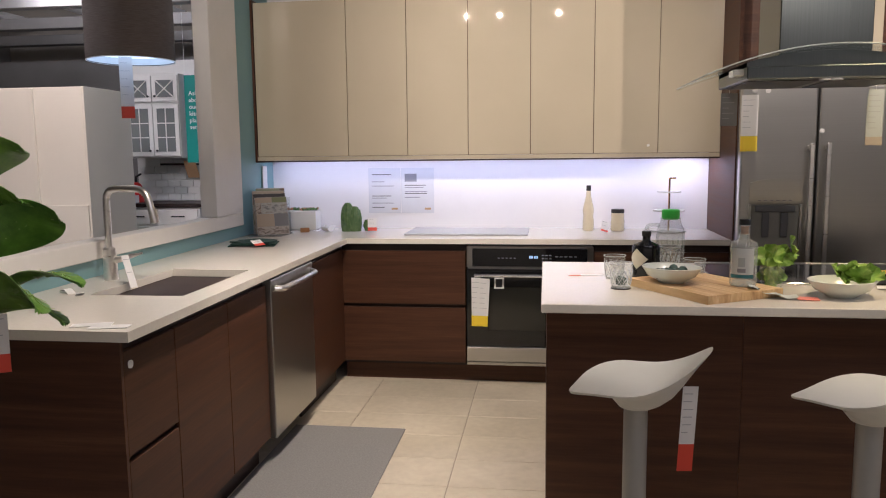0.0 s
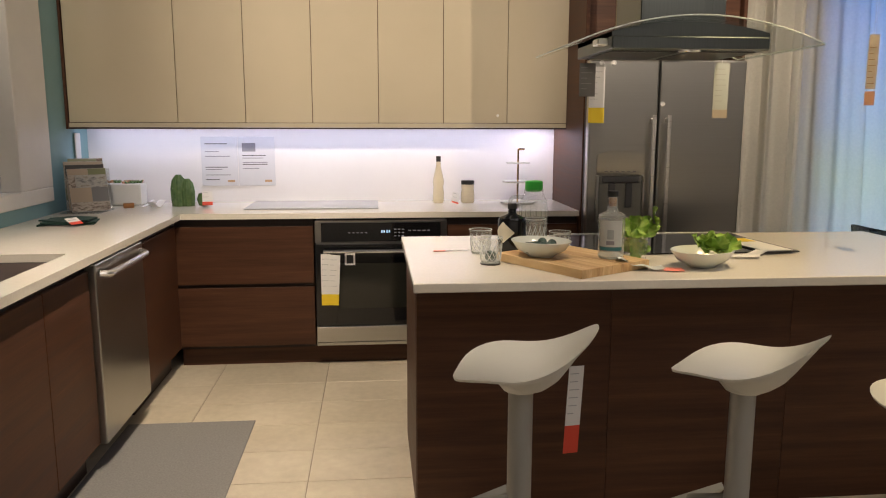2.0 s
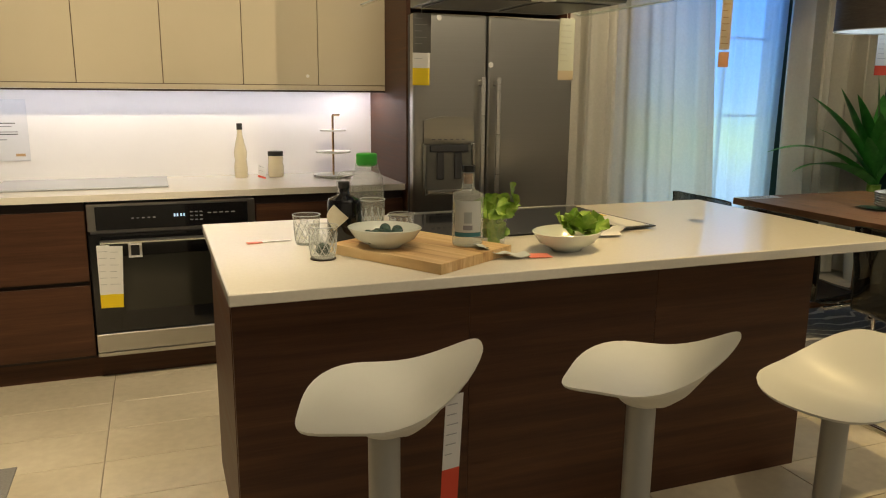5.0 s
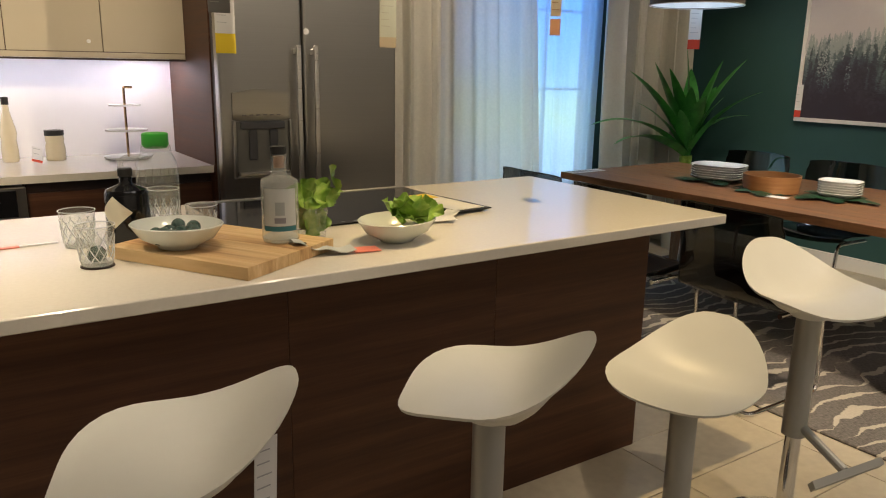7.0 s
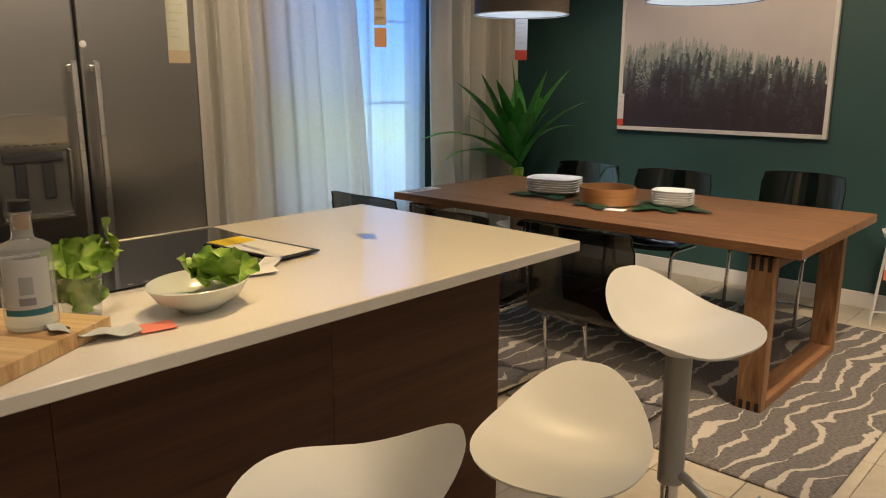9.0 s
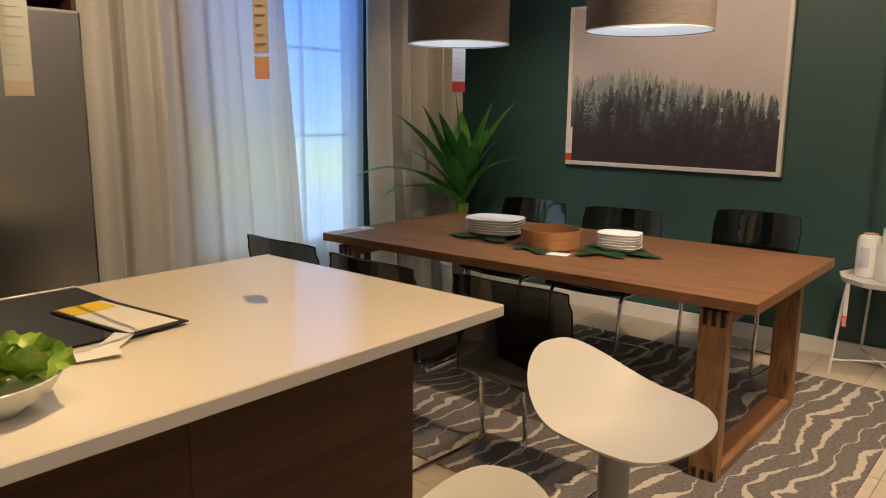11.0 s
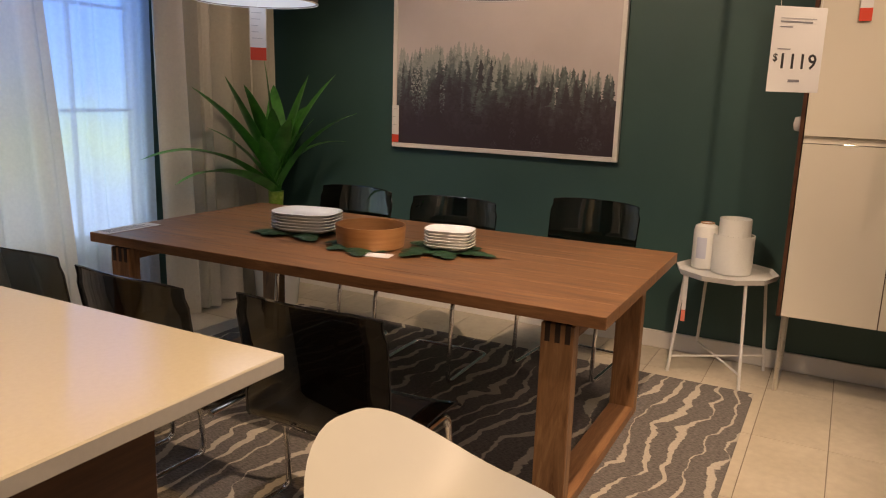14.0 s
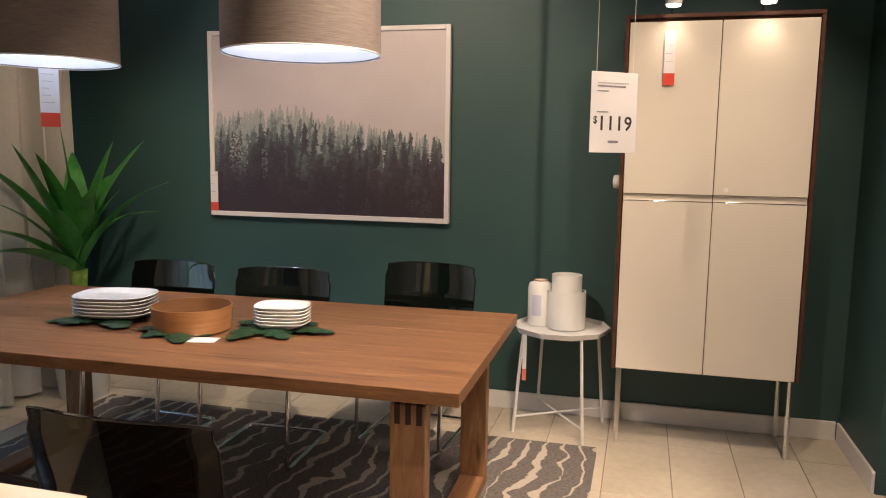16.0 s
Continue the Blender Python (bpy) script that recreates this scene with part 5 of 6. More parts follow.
curtain("drape", 2.26, 2.92, 5.58, 0.02, 5.5, 0.062, drape_cream, "cream drape gathered in deep folds", 1)
curtain("drape", 4.38, 5.34, 5.58, 0.02, 5.0, 0.105, drape, "heavy beige drape gathered in deep folds", 2)
curtain("sheer_curtain", 2.80, 3.76, 5.68, 0.03, 6.0, 0.030, sheer_beige, "cream semi-sheer curtain glowing from the window", 3, x_low=(2.80, 3.92))
curtain("sheer_curtain", 3.70, 4.50, 5.75, 0.03, 5.5, 0.018, sheer_white, "thin white sheer curtain over the blue window", 4, x_low=(3.86, 4.50))
solid("curtain_rod", tube([(2.2, 5.64, 2.76), (5.5, 5.64, 2.76)], 0.012, 10), white_metal, "slim pale curtain rod", "rod")
tan_tag = textured(material("tan_tag", rough=0.7), (1, 1, 1), 30, ((0.3, (0.50, 0.42, 0.32)), (0.7, (0.60, 0.52, 0.41))))
hs = thing("hanging_sign", (0, 0, 0), "tan paper tag with a faded orange foot on a thread", "tag")
hs.matrix_basis = pose(1.912, 3.37, 1.489, 0, 0, -36)
part("card", box(-0.017, 0.017, -0.0012, 0, 0.060, 0.26, 0), tan_tag, hs)
part("foot", box(-0.017, 0.017, -0.0012, 0, 0.0, 0.052, 0), material("faded_orange", (0.70, 0.37, 0.22), 0.6), hs, "faded orange foot of the tag")
tan_print = material("tan_print", (0.33, 0.21, 0.11), 0.7)
for i in range(7):
    part("print_bar", box(-0.013, 0.011 - 0.005 * (i % 3), -0.0022, -0.0014, 0.08 + 0.022 * i, 0.082 + 0.022 * i, 0), tan_print, hs)
part("thread", tube([(0, 0, 0.26), (0, 0, 2.705)], 0.001, 4), paper, hs)

# ---- forest photograph ----
photo_m = textured(material("misty_sky_print", rough=0.45), (1, 1, 1), 2.0, ((0.3, (0.55, 0.50, 0.485)), (0.7, (0.62, 0.565, 0.55))))


def math_node(op, a, b=None, c=None):
    m_ = n.new("ShaderNodeMath")
    m_.operation = op
    for i_, v_ in enumerate((a, b, c)):
        if v_ is None:
            continue
        if isinstance(v_, (int, float)):
            m_.inputs[i_].default_value = v_
        else:
            k.new(v_, m_.inputs[i_])
    return m_.outputs[0]


def blend(fac, a, b):
    m_ = n.new("ShaderNodeMixRGB")
    k.new(fac, m_.inputs[0])
    for i_, v_ in ((1, a), (2, b)):
        if isinstance(v_, tuple):
            m_.inputs[i_].default_value = (*v_, 1)
        else:
            k.new(v_, m_.inputs[i_])
    return m_.outputs[0]


def soft_step(v, edge, wide):
    m_ = n.new("ShaderNodeMapRange")
    m_.inputs["From Min"].default_value, m_.inputs["From Max"].default_value = edge - wide, edge + wide
    k.new(v, m_.inputs["Value"])
    return m_.outputs[0]


def print_ink(name, mist, shift=0.0):
    """Printed forest: pale grey-green mist at the tree tops, sinking into brown-violet dark, mottled and different from tree to tree."""
    m = material(name, rough=0.45)
    n, k, b = nodes(m)
    co_, sp_, no1, no2, ge = n.new("ShaderNodeTexCoord"), n.new("ShaderNodeSeparateXYZ"), n.new("ShaderNodeTexNoise"), n.new("ShaderNodeTexNoise"), n.new("ShaderNodeNewGeometry")
    k.new(co_.outputs["Object"], sp_.inputs[0])
    for no_, sc, de in ((no1, 3.2, 3), (no2, 46.0, 6)):
        k.new(co_.outputs["Object"], no_.inputs["Vector"])
        no_.inputs["Scale"].default_value, no_.inputs["Detail"].default_value = sc, de

    def sums(op, *values):
        m_ = n.new("ShaderNodeMath")
        m_.operation = op
        for q, v_ in enumerate(values):
            if isinstance(v_, (int, float)):
                m_.inputs[q].default_value = v_
            else:
                k.new(v_, m_.inputs[q])
        return m_.outputs[0]

    height = sums("MULTIPLY_ADD", sp_.outputs["Z"], 1.9, 0.80 + shift)
    height = sums("ADD", height, sums("MULTIPLY_ADD", no1.outputs["Fac"], 0.75, -0.375))
    height = sums("ADD", height, sums("MULTIPLY_ADD", ge.outputs["Random Per Island"], mist, -mist / 2))
    height = sums("ADD", height, sums("MULTIPLY_ADD", no2.outputs["Fac"], 0.7, -0.35))
    ra_ = n.new("ShaderNodeValToRGB")
    while len(ra_.color_ramp.elements) < 5:
        ra_.color_ramp.elements.new(0.5)
    for e_, (p_, c_) in zip(ra_.color_ramp.elements, ((0.05, (0.042, 0.030, 0.038)), (0.32, (0.056, 0.046, 0.055)), (0.55, (0.072, 0.090, 0.092)), (0.78, (0.15, 0.185, 0.175)), (1.0, (0.36, 0.38, 0.35)))):
        e_.position, e_.color = p_, (*c_, 1)
    k.new(height, ra_.inputs[0])
    k.new(ra_.outputs[0], b.inputs["Base Color"])
    return m


def conifer(bm, y, low, top, half, x, r_):
    """Flat ragged outline of a printed spruce: a thin spire over tiers of drooping branches."""
    steps, rows_ = 22, []
    lean = r_.uniform(-0.004, 0.004)
    for i in range(steps + 1):
        f = i / steps
        wide = half * (0.05 + 0.95 * f ** 0.62)
        a_, b_ = ((1.0, 0.45)[i % 2], (1.0, 0.45)[(i + r_.randint(0, 1)) % 2])
        w, w2 = wide * a_ * r_.uniform(0.6, 1.25) + 0.001, wide * b_ * r_.uniform(0.6, 1.25) + 0.001
        z, yy = max(low, top - (top - low) * f), y + lean * (1 - f)
        rows_.append((bm.verts.new((x, min(0.714, yy + w), z)), bm.verts.new((x, max(-0.714, yy - w2), z))))
    for (a_, b_), (c_, d_) in zip(rows_, rows_[1:]):
        bm.faces.new((a_, b_, d_, c_))


def leafy(bm, y, z, ry, rz, x, r_, count):
    """Flat speckled crown of a printed birch or shrub."""
    for _ in range(count):
        a_, d_ = r_.random() * 6.28, math.sqrt(r_.random())
        cy, cz, s = y + ry * d_ * math.cos(a_), z + rz * d_ * math.sin(a_), r_.uniform(0.003, 0.008)
        pts = [(cy + s * r_.uniform(0.5, 1.2) * math.cos(t_), cz + s * r_.uniform(0.5, 1.2) * math.sin(t_)) for t_ in (0.3, 1.4, 2.5, 3.6, 4.8, 5.8)]
        bm.faces.new([bm.verts.new((x, max(-0.714, min(0.714, p)), max(-0.514, q))) for p, q in pts])


def tree_line(s):
    """Height of the forest's edge over the print's middle, s from one side to the other."""
    return 0.075 + 0.022 * math.sin(5.2 * s + 0.3) - 0.11 * max(0.0, s - 0.4) / 0.6


pic = thing("picture", (5.55, 3.985, 1.578), "framed photograph of a misty forest in a white frame", "picture")
part("print", box(-0.012, 0.012, -0.715, 0.715, -0.515, 0.515, 0), photo_m, pic, "printed misty mauve sky")
r_ = random.Random(77)
part("printed_ground", sheet(lambda u, v: Vector((-0.01215, 0.714 - 1.428 * u, -0.514 + (0.36 + tree_line(u)) * v)), 20, 1), print_ink("ground_print", 0.0), pic, "printed dark forest floor")
for i, (drop0, drop1, count, half, mist, shift) in enumerate(((-0.005, 0.04, 62, 0.024, 0.25, 0.45), (0.0, 0.08, 66, 0.026, 0.40, 0.16), (0.04, 0.15, 60, 0.030, 0.45, 0.02), (0.13, 0.33, 64, 0.036, 0.40, 0.0))):
    bm_ = bmesh.new()
    for j in range(count):
        s = min(0.99, max(0.01, (j + r_.uniform(-0.9, 0.9)) / (count - 1)))
        top = tree_line(s) - r_.uniform(drop0, drop1) + (0.02 if 0.28 < s < 0.42 and i == 0 else 0.0)
        conifer(bm_, 0.70 - 1.40 * s, max(-0.514, top - r_.uniform(0.10, 0.22)), max(top, -0.40), half * r_.uniform(0.6, 1.4), -0.0123 - 0.0003 * i - 0.000004 * j, r_)
    part("printed_forest", bm_, print_ink("tree_print", mist, shift), pic, "printed row of misty conifers")["kind"] = "stuff"
bm_ = bmesh.new()
for y_, z_, ry, rz, cnt in ((0.55, -0.17, 0.06, 0.17, 260), (0.385, -0.22, 0.02, 0.10, 50), (-0.57, -0.45, 0.075, 0.045, 110), (-0.25, -0.46, 0.03, 0.05, 50), (-0.10, -0.42, 0.02, 0.08, 40), (0.02, -0.49, 0.025, 0.02, 20)):
    leafy(bm_, y_, z_, ry, rz, -0.0137, r_, cnt)
part("printed_undergrowth", bm_, print_ink("birch_print", 0.25, 0.36), pic, "printed pale birches and shrubs")["kind"] = "stuff"
for b_ in (box(-0.022, 0.015, -0.742, -0.716, -0.542, 0.542, 0.002), box(-0.022, 0.015, 0.716, 0.742, -0.542, 0.542, 0.002), box(-0.022, 0.015, -0.715, 0.715, -0.542, -0.516, 0.002), box(-0.022, 0.015, -0.715, 0.715, 0.516, 0.542, 0.002)):
    part("frame", b_, white_paint, pic)
tag((5.526, 4.70, 1.30), 0.05, 0.235, red, 0.05, -90, 0, "white and red tag on the picture frame", 3)

# ---- rug ----
rug_m = bpy.data.materials.new("rug_wool")
rug_m.use_nodes = True
n, k, pb = nodes(rug_m)
pb.inputs["Roughness"].default_value = 0.95
co = n.new("ShaderNodeTexCoord")
sp = n.new("ShaderNodeSeparateXYZ")
k.new(co.outputs["Object"], sp.inputs[0])


def flat_noise(sx, sy, off, detail=3):
    mp_, no_ = n.new("ShaderNodeMapping"), n.new("ShaderNodeTexNoise")
    mp_.inputs["Scale"].default_value, mp_.inputs["Location"].default_value = (sx, sy, 1), (off, off, off)
    k.new(co.outputs["Object"], mp_.inputs["Vector"])
    k.new(mp_.outputs[0], no_.inputs["Vector"])
    no_.inputs["Scale"].default_value, no_.inputs["Detail"].default_value = 1.0, detail
    return no_.outputs["Fac"]


wavy = math_node("ADD", math_node("ADD", sp.outputs["Y"], math_node("MULTIPLY", sp.outputs["X"], 0.10)), math_node("ADD", math_node("MULTIPLY", flat_noise(2.2, 1.6, 2.0, 2), 0.42), math_node("MULTIPLY", flat_noise(14, 3.0, 6.0, 2), 0.055)))
stripe = math_node("ABSOLUTE", math_node("SUBTRACT", math_node("FRACT", math_node("MULTIPLY", wavy, 9.4)), 0.5))
width_ = math_node("MULTIPLY_ADD", flat_noise(2.6, 5.5, 9.0, 3), 0.62, -0.215)
rough_edge = math_node("MULTIPLY_ADD", flat_noise(60, 60, 1.0, 2), 0.10, -0.05)
mask = soft_step(math_node("SUBTRACT", math_node("ADD", width_, rough_edge), stripe), 0.0, 0.02)
ground = blend(math_node("MULTIPLY_ADD", flat_noise(150, 60, 4.0, 2), 2.6, -0.8), blend(flat_noise(60, 9, 3.0, 4), (0.06, 0.053, 0.05), (0.13, 0.115, 0.105)), (0.20, 0.18, 0.165))
cream_ = blend(flat_noise(90, 90, 5.0, 3), (0.40, 0.36, 0.29), (0.60, 0.55, 0.46))
k.new(blend(mask, ground, cream_), pb.inputs["Base Color"])
bu = n.new("ShaderNodeBump")
bu.inputs["Strength"].default_value, bu.inputs["Distance"].default_value = 0.6, 0.004
k.new(math_node("ADD", mask, flat_noise(220, 220, 2.0, 2)), bu.inputs["Height"])
k.new(bu.outputs[0], pb.inputs["Normal"])
solid("rug", box(2.95, 5.09, 2.36, 5.13, 0.0, 0.012, 0.004), rug_m, "grey woven rug with wavy cream stripes", "rug")

# ---- on the table ----
T = 0.746


def plates(at, half_x, half_y, count, step, label, turn):
    """A stack of rounded-square plates."""
    for i in range(count):
        def fn(u, v, i=i):
            a = 2 * math.pi * u
            p_ = 3.2
            rr = (abs(math.cos(a)) ** p_ + abs(math.sin(a)) ** p_) ** (-1 / p_)
            prof = ((0.0, 0.004), (0.62, 0.004), (0.82, 0.010), (1.0, 0.026), (0.98, 0.028), (0.80, 0.0135), (0.60, 0.008), (0.0, 0.008))
            f, z = prof[round(v * 7)]
            return Vector((half_x * f * rr * math.cos(a), half_y * f * rr * math.sin(a), z))
        solid("plate", sheet(fn, 48, 7), ceramic, label, "plate", at=pose(at[0], at[1], at[2] + step * i, 0, 0, turn + (i % 3) - 1), smooth=True, group="plates on the table")


plates((4.03, 4.235, T + 0.010), 0.125, 0.155, 6, 0.0135, "white rounded rectangular dinner plate in a stack", 12)
plates((4.06, 3.515, T + 0.010), 0.085, 0.105, 6, 0.0125, "small white rounded square plate in a stack", 10)
bw = thing("wooden_bowl", (3.965, 3.845, T + 0.006), "round bent-wood serving bowl", "bowl")
part("wall", lathe([(0.142, 0), (0.150, 0.09), (0.144, 0.09), (0.136, 0.004)], 48, closed=True), bamboo, bw, smooth=True)
part("bottom", lathe([(0, 0.0), (0.140, 0.0), (0.140, 0.008), (0, 0.008)], 40), bamboo, bw)
rnd = random.Random(12)
for cx, cy, n_ in ((3.98, 4.25, 7), (3.93, 3.86, 7), (4.04, 3.53, 8)):
    th = thing("leaf_garland", (cx, cy, T), "dark green monstera leaves laid under the dishes", "leaves", "leaves on the table")
    for i in range(n_):
        L, W = rnd.uniform(0.16, 0.23), rnd.uniform(0.09, 0.13)
        def fn(u, v, L=L, W=W):
            cut = 1 - 0.45 * max(0, math.sin(u * 26)) * (abs(v - 0.5) * 2) ** 2
            w = W * math.sin(math.pi * min(1, 0.08 + 0.9 * u)) ** 0.7 * (v - 0.5) * cut
            return Vector((L * u, w, 0.004 + 0.016 * math.sin(3 * u) * (1 - abs(v - 0.5))))
        part("leaf", sheet(fn, 26, 4, 0.0008), dark_leaf, th, smooth=True, at=pose(rnd.uniform(-0.03, 0.03), rnd.uniform(-0.05, 0.05), rnd.uniform(0, 0.004), 0, 0, i * 360 / n_ + rnd.uniform(-20, 20)))
solid("table_card", box(-0.035, 0.035, -0.06, 0.06, 0, 0.002, 0), paper, "small white card lying on the table", "card", at=pose(3.825, 3.72, T, 0, 0, 12))
mn = thing("leaflet", (3.63, 4.945, T), "white printed leaflet lying on the table end", "leaflet", turn=0)
part("sheet", box(-0.15, 0.15, -0.045, 0.045, 0, 0.002, 0), paper, mn)
for i in range(4):
    part("print_bar", box(-0.12, 0.10 - 0.03 * (i % 2), -0.03 + 0.017 * i, -0.025 + 0.017 * i, 0.0022, 0.003, 0), ink_grey, mn)
# table joints and ends
for s_ in (-1, 1):
    for i in range(3):
        part("finger_joint", box(-0.5475, -0.4835, s_ * 1.0 - 0.045 + 0.034 * i, s_ * 1.0 - 0.028 + 0.034 * i, 0.63, 0.6915, 0), walnut_dark, tb, "dark finger joint")
        part("finger_joint", box(-0.5475, -0.4835, s_ * 1.0 - 0.045 + 0.034 * i, s_ * 1.0 - 0.028 + 0.034 * i, 0.001, 0.052, 0), walnut_dark, tb, "dark finger joint")
    part("spacer", box(-0.40, 0.40, s_ * 1.0 - 0.03, s_ * 1.0 + 0.03, 0.6905, 0.7025, 0), walnut_dark, tb)

# ---- side table with vases ----
sd = thing("side_table", (5.345, 2.578, 0), "small white metal tray table", "side table", turn=-19)
part("tray", lathe([(0, 0.525), (0.242, 0.525), (0.252, 0.552), (0.248, 0.553), (0.238, 0.531), (0, 0.531)], 10), white_metal, sd)
for i in range(4):
    a = math.pi / 4 + i * math.pi / 2 + 0.12
    part("leg", tube([(0.262 * math.cos(a), 0.262 * math.sin(a), 0), (0.215 * math.cos(a), 0.215 * math.sin(a), 0.53)], 0.0085, 8), white_metal, sd)
for i in range(2):
    a = math.pi / 4 + i * math.pi / 2 + 0.12
    part("stretcher", tube([(0.255 * math.cos(a), 0.255 * math.sin(a), 0.075 + 0.008 * i), (-0.255 * math.cos(a), -0.255 * math.sin(a), 0.075 + 0.008 * i)], 0.006, 8), white_metal, sd)
tag((5.19, 2.745, 0.525), 0.02, 0.24, red_glow, 0.06, -80, 0, "thin white and red tag hung under the tray", 0)
vs = thing("vase", (5.395, 2.70, 0.532), "white ceramic vase with a soft blue mark", "vase")
part("vase_wall", lathe([(0, 0), (0.055, 0), (0.064, 0.01), (0.065, 0.20), (0.058, 0.225), (0.035, 0.236), (0.034, 0.242), (0.03, 0.238), (0.03, 0.2), (0, 0.19)], 36), ceramic, vs, smooth=True)
part("print", sheet(band(0.06, 0.17, 0.8, 0.0658, 170), 8, 1), material("pale_blue", (0.50, 0.53, 0.62), 0.4), vs, "pale blue printed mark", smooth=True)
part("mouth_ring", tube([(0.034 * math.cos(i * math.pi / 12), 0.034 * math.sin(i * math.pi / 12), 0.241) for i in range(25)], 0.003, 6), bamboo, vs)
dots = textured(material("dotted_ceramic", rough=0.5), (1, 1, 1), 1.0, ((0.3, (0.74, 0.74, 0.69)), (0.7, (0.78, 0.78, 0.73))))
n, k, pb = nodes(dots)
vo, bu, co = n.new("ShaderNodeTexVoronoi"), n.new("ShaderNodeBump"), n.new("ShaderNodeTexCoord")
vo.inputs["Scale"].default_value = 90
k.new(co.outputs["Object"], vo.inputs["Vector"])
bu.inputs["Strength"].default_value, bu.inputs["Distance"].default_value = 0.35, 0.003
k.new(vo.outputs["Distance"], bu.inputs["Height"])
k.new(bu.outputs[0], pb.inputs["Normal"])
for dx, dz, r_, h_, lb in ((0.0, 0.0, 0.100, 0.20, "wide white pot with a dimpled surface"), (0.0, 0.03, 0.078, 0.30, "white dimpled pot nested in a wider pot")):
    pt = thing("pot", (5.365, 2.56, 0.532 + dz), lb, "pot", "nested pots")
    h2 = h_ if dz == 0 else 0.252
    part("pot_wall", lathe([(0, 0.002), (r_ - 0.006, 0.002), (r_, 0.008), (r_, h2), (r_ - 0.005, h2), (r_ - 0.007, 0.02), (0, 0.015)], 44), dots, pt, smooth=True)

# ---- tall cabinet details ----
CW = 0.412
part("top_panel", box(-0.18, 0.17, -CW - 0.016, CW + 0.016, 2.061, 2.078, 0.001), walnut_side, cb)
part("side_panel", box(-0.18, 0.17, -CW - 0.017, -CW, 0.385, 2.060, 0.001), walnut_side, cb)
part("side_panel", box(-0.18, 0.17, CW, CW + 0.017, 0.385, 2.060, 0.001), walnut_side, cb)
for y0, y1 in ((-0.408, -0.002), (0.002, 0.408)):
    part("grip_rail", box(-0.165, -0.157, y0, y1, 1.217, 1.248, 0.001), gloss_cream, cb, "recessed cream grip rail")
    part("grip_edge", box(-0.179, -0.170, y0 + 0.01, y1 - 0.01, 1.2155, 1.219, 0.001), chrome, cb, "bright grip edge")
for y_ in (-0.395, 0.395):
    part("leg_frame", tube([(-0.16, y_, 0.385), (-0.16, y_, 0.006), (0.14, y_, 0.006), (0.14, y_, 0.385)], 0.0105, 4), steel_bright, cb, "square steel leg frame")
for y_ in (0.22, -0.18):
    cl = thing("cabinet_lamp", (5.30, 1.885 + y_, 2.078), "small black clip-on cabinet spotlight", "spotlight", "lamps on the cabinet")
    part("stem", tube(rounded([(0, 0, 0), (0, 0, 0.05), (-0.14, 0, 0.05)], 0.02), 0.006, 8), black_matt, cl)
    part("head", lathe([(0, 0.02), (0.035, 0.015), (0.038, 0.045), (0, 0.05)], 20), white_metal, cl, at=pose(-0.155, 0, 0.015, 0, 0, 0))
    part("bulb", lathe([(0, 0.0), (0.03, 0.0), (0.03, 0.006), (0, 0.006)], 18), glowing("bulb_warm", (1.0, 0.85, 0.62), 9.0), cl, at=pose(-0.155, 0, 0.024, 0, 0, 0))
    lamp("cabinet_spot", "SPOT", (5.13, 1.885 + y_, 2.095), (5.24, 1.885 + y_, 1.2), 1.8, WARM, 0.03, angle=105, blend=0.8)
tag((5.196, 2.11, 2.0), 0.05, 0.245, red, 0.055, -90, 0, "white and red tag on the cabinet door", 4)
solid("door_sticker", lathe([(0, 0), (0.011, 0), (0.011, 0.003), (0, 0.004)], 12), paper, "round white sticker on the cabinet door", "sticker", at=pose(5.199, 1.83, 1.275, 0, -90, 0))
solid("wall_sensor", lathe([(0, 0), (0.03, 0.0), (0.035, 0.01), (0.03, 0.03), (0, 0.035)], 20), paper, "round white plastic sensor on the cabinet side", "sensor", at=pose(5.30, 2.3135, 1.30, -90, 0, 0))
sg = new("price_sign")
sg.matrix_basis = pose(4.735, 2.335, 1.605, 0, 0, -52)
tagged(sg, "white hanging card with a price in black figures", "sign")
part("card", box(-0.115, 0.115, -0.003, 0, -0.165, 0.165, 0.001), paper, sg)
for i, figure in enumerate("1119"):
    words(figure, 0.083, pose(-0.080 + 0.044 * i, -0.0036, -0.072, 90, 0, 0), ink, sg, "price_figure")
words("$", 0.042, pose(-0.103, -0.0036, -0.045, 90, 0, 0), ink, sg, "price_figure")
for z_, a_, b_, h_, mt in ((0.118, -0.085, 0.07, 0.004, print_pale), (0.104, -0.085, 0.055, 0.006, ink_grey), (0.085, -0.085, -0.03, 0.004, ink_grey), (0.0, -0.085, -0.03, 0.004, ink_grey), (-0.125, -0.025, 0.025, 0.010, ink_grey)):
    part("print_bar", box(a_, b_, -0.0044, -0.0032, z_, z_ + h_, 0), mt, sg)
for tx in (-0.09, 0.09):
    part("thread", tube([(tx, 0, 0.165), (tx, 0, 2.59)], 0.0012, 4), paper, sg)

# ---- plants ----
pp = thing("potted_plant", (5.06, 5.30, 0), "tall green strap-leaf plant in a pale pot", "plant")
part("pot", lathe([(0, 0), (0.13, 0), (0.16, 0.30), (0.15, 0.30), (0.14, 0.27), (0, 0.27)], 32), ceramic, pp, smooth=True)
part("trunk", tube([(0, 0, 0.26), (0.005, 0.01, 0.5), (0, 0, 0.74)], [0.045, 0.04, 0.05], 12), lettuce_green, pp, smooth=True)
rnd = random.Random(21)
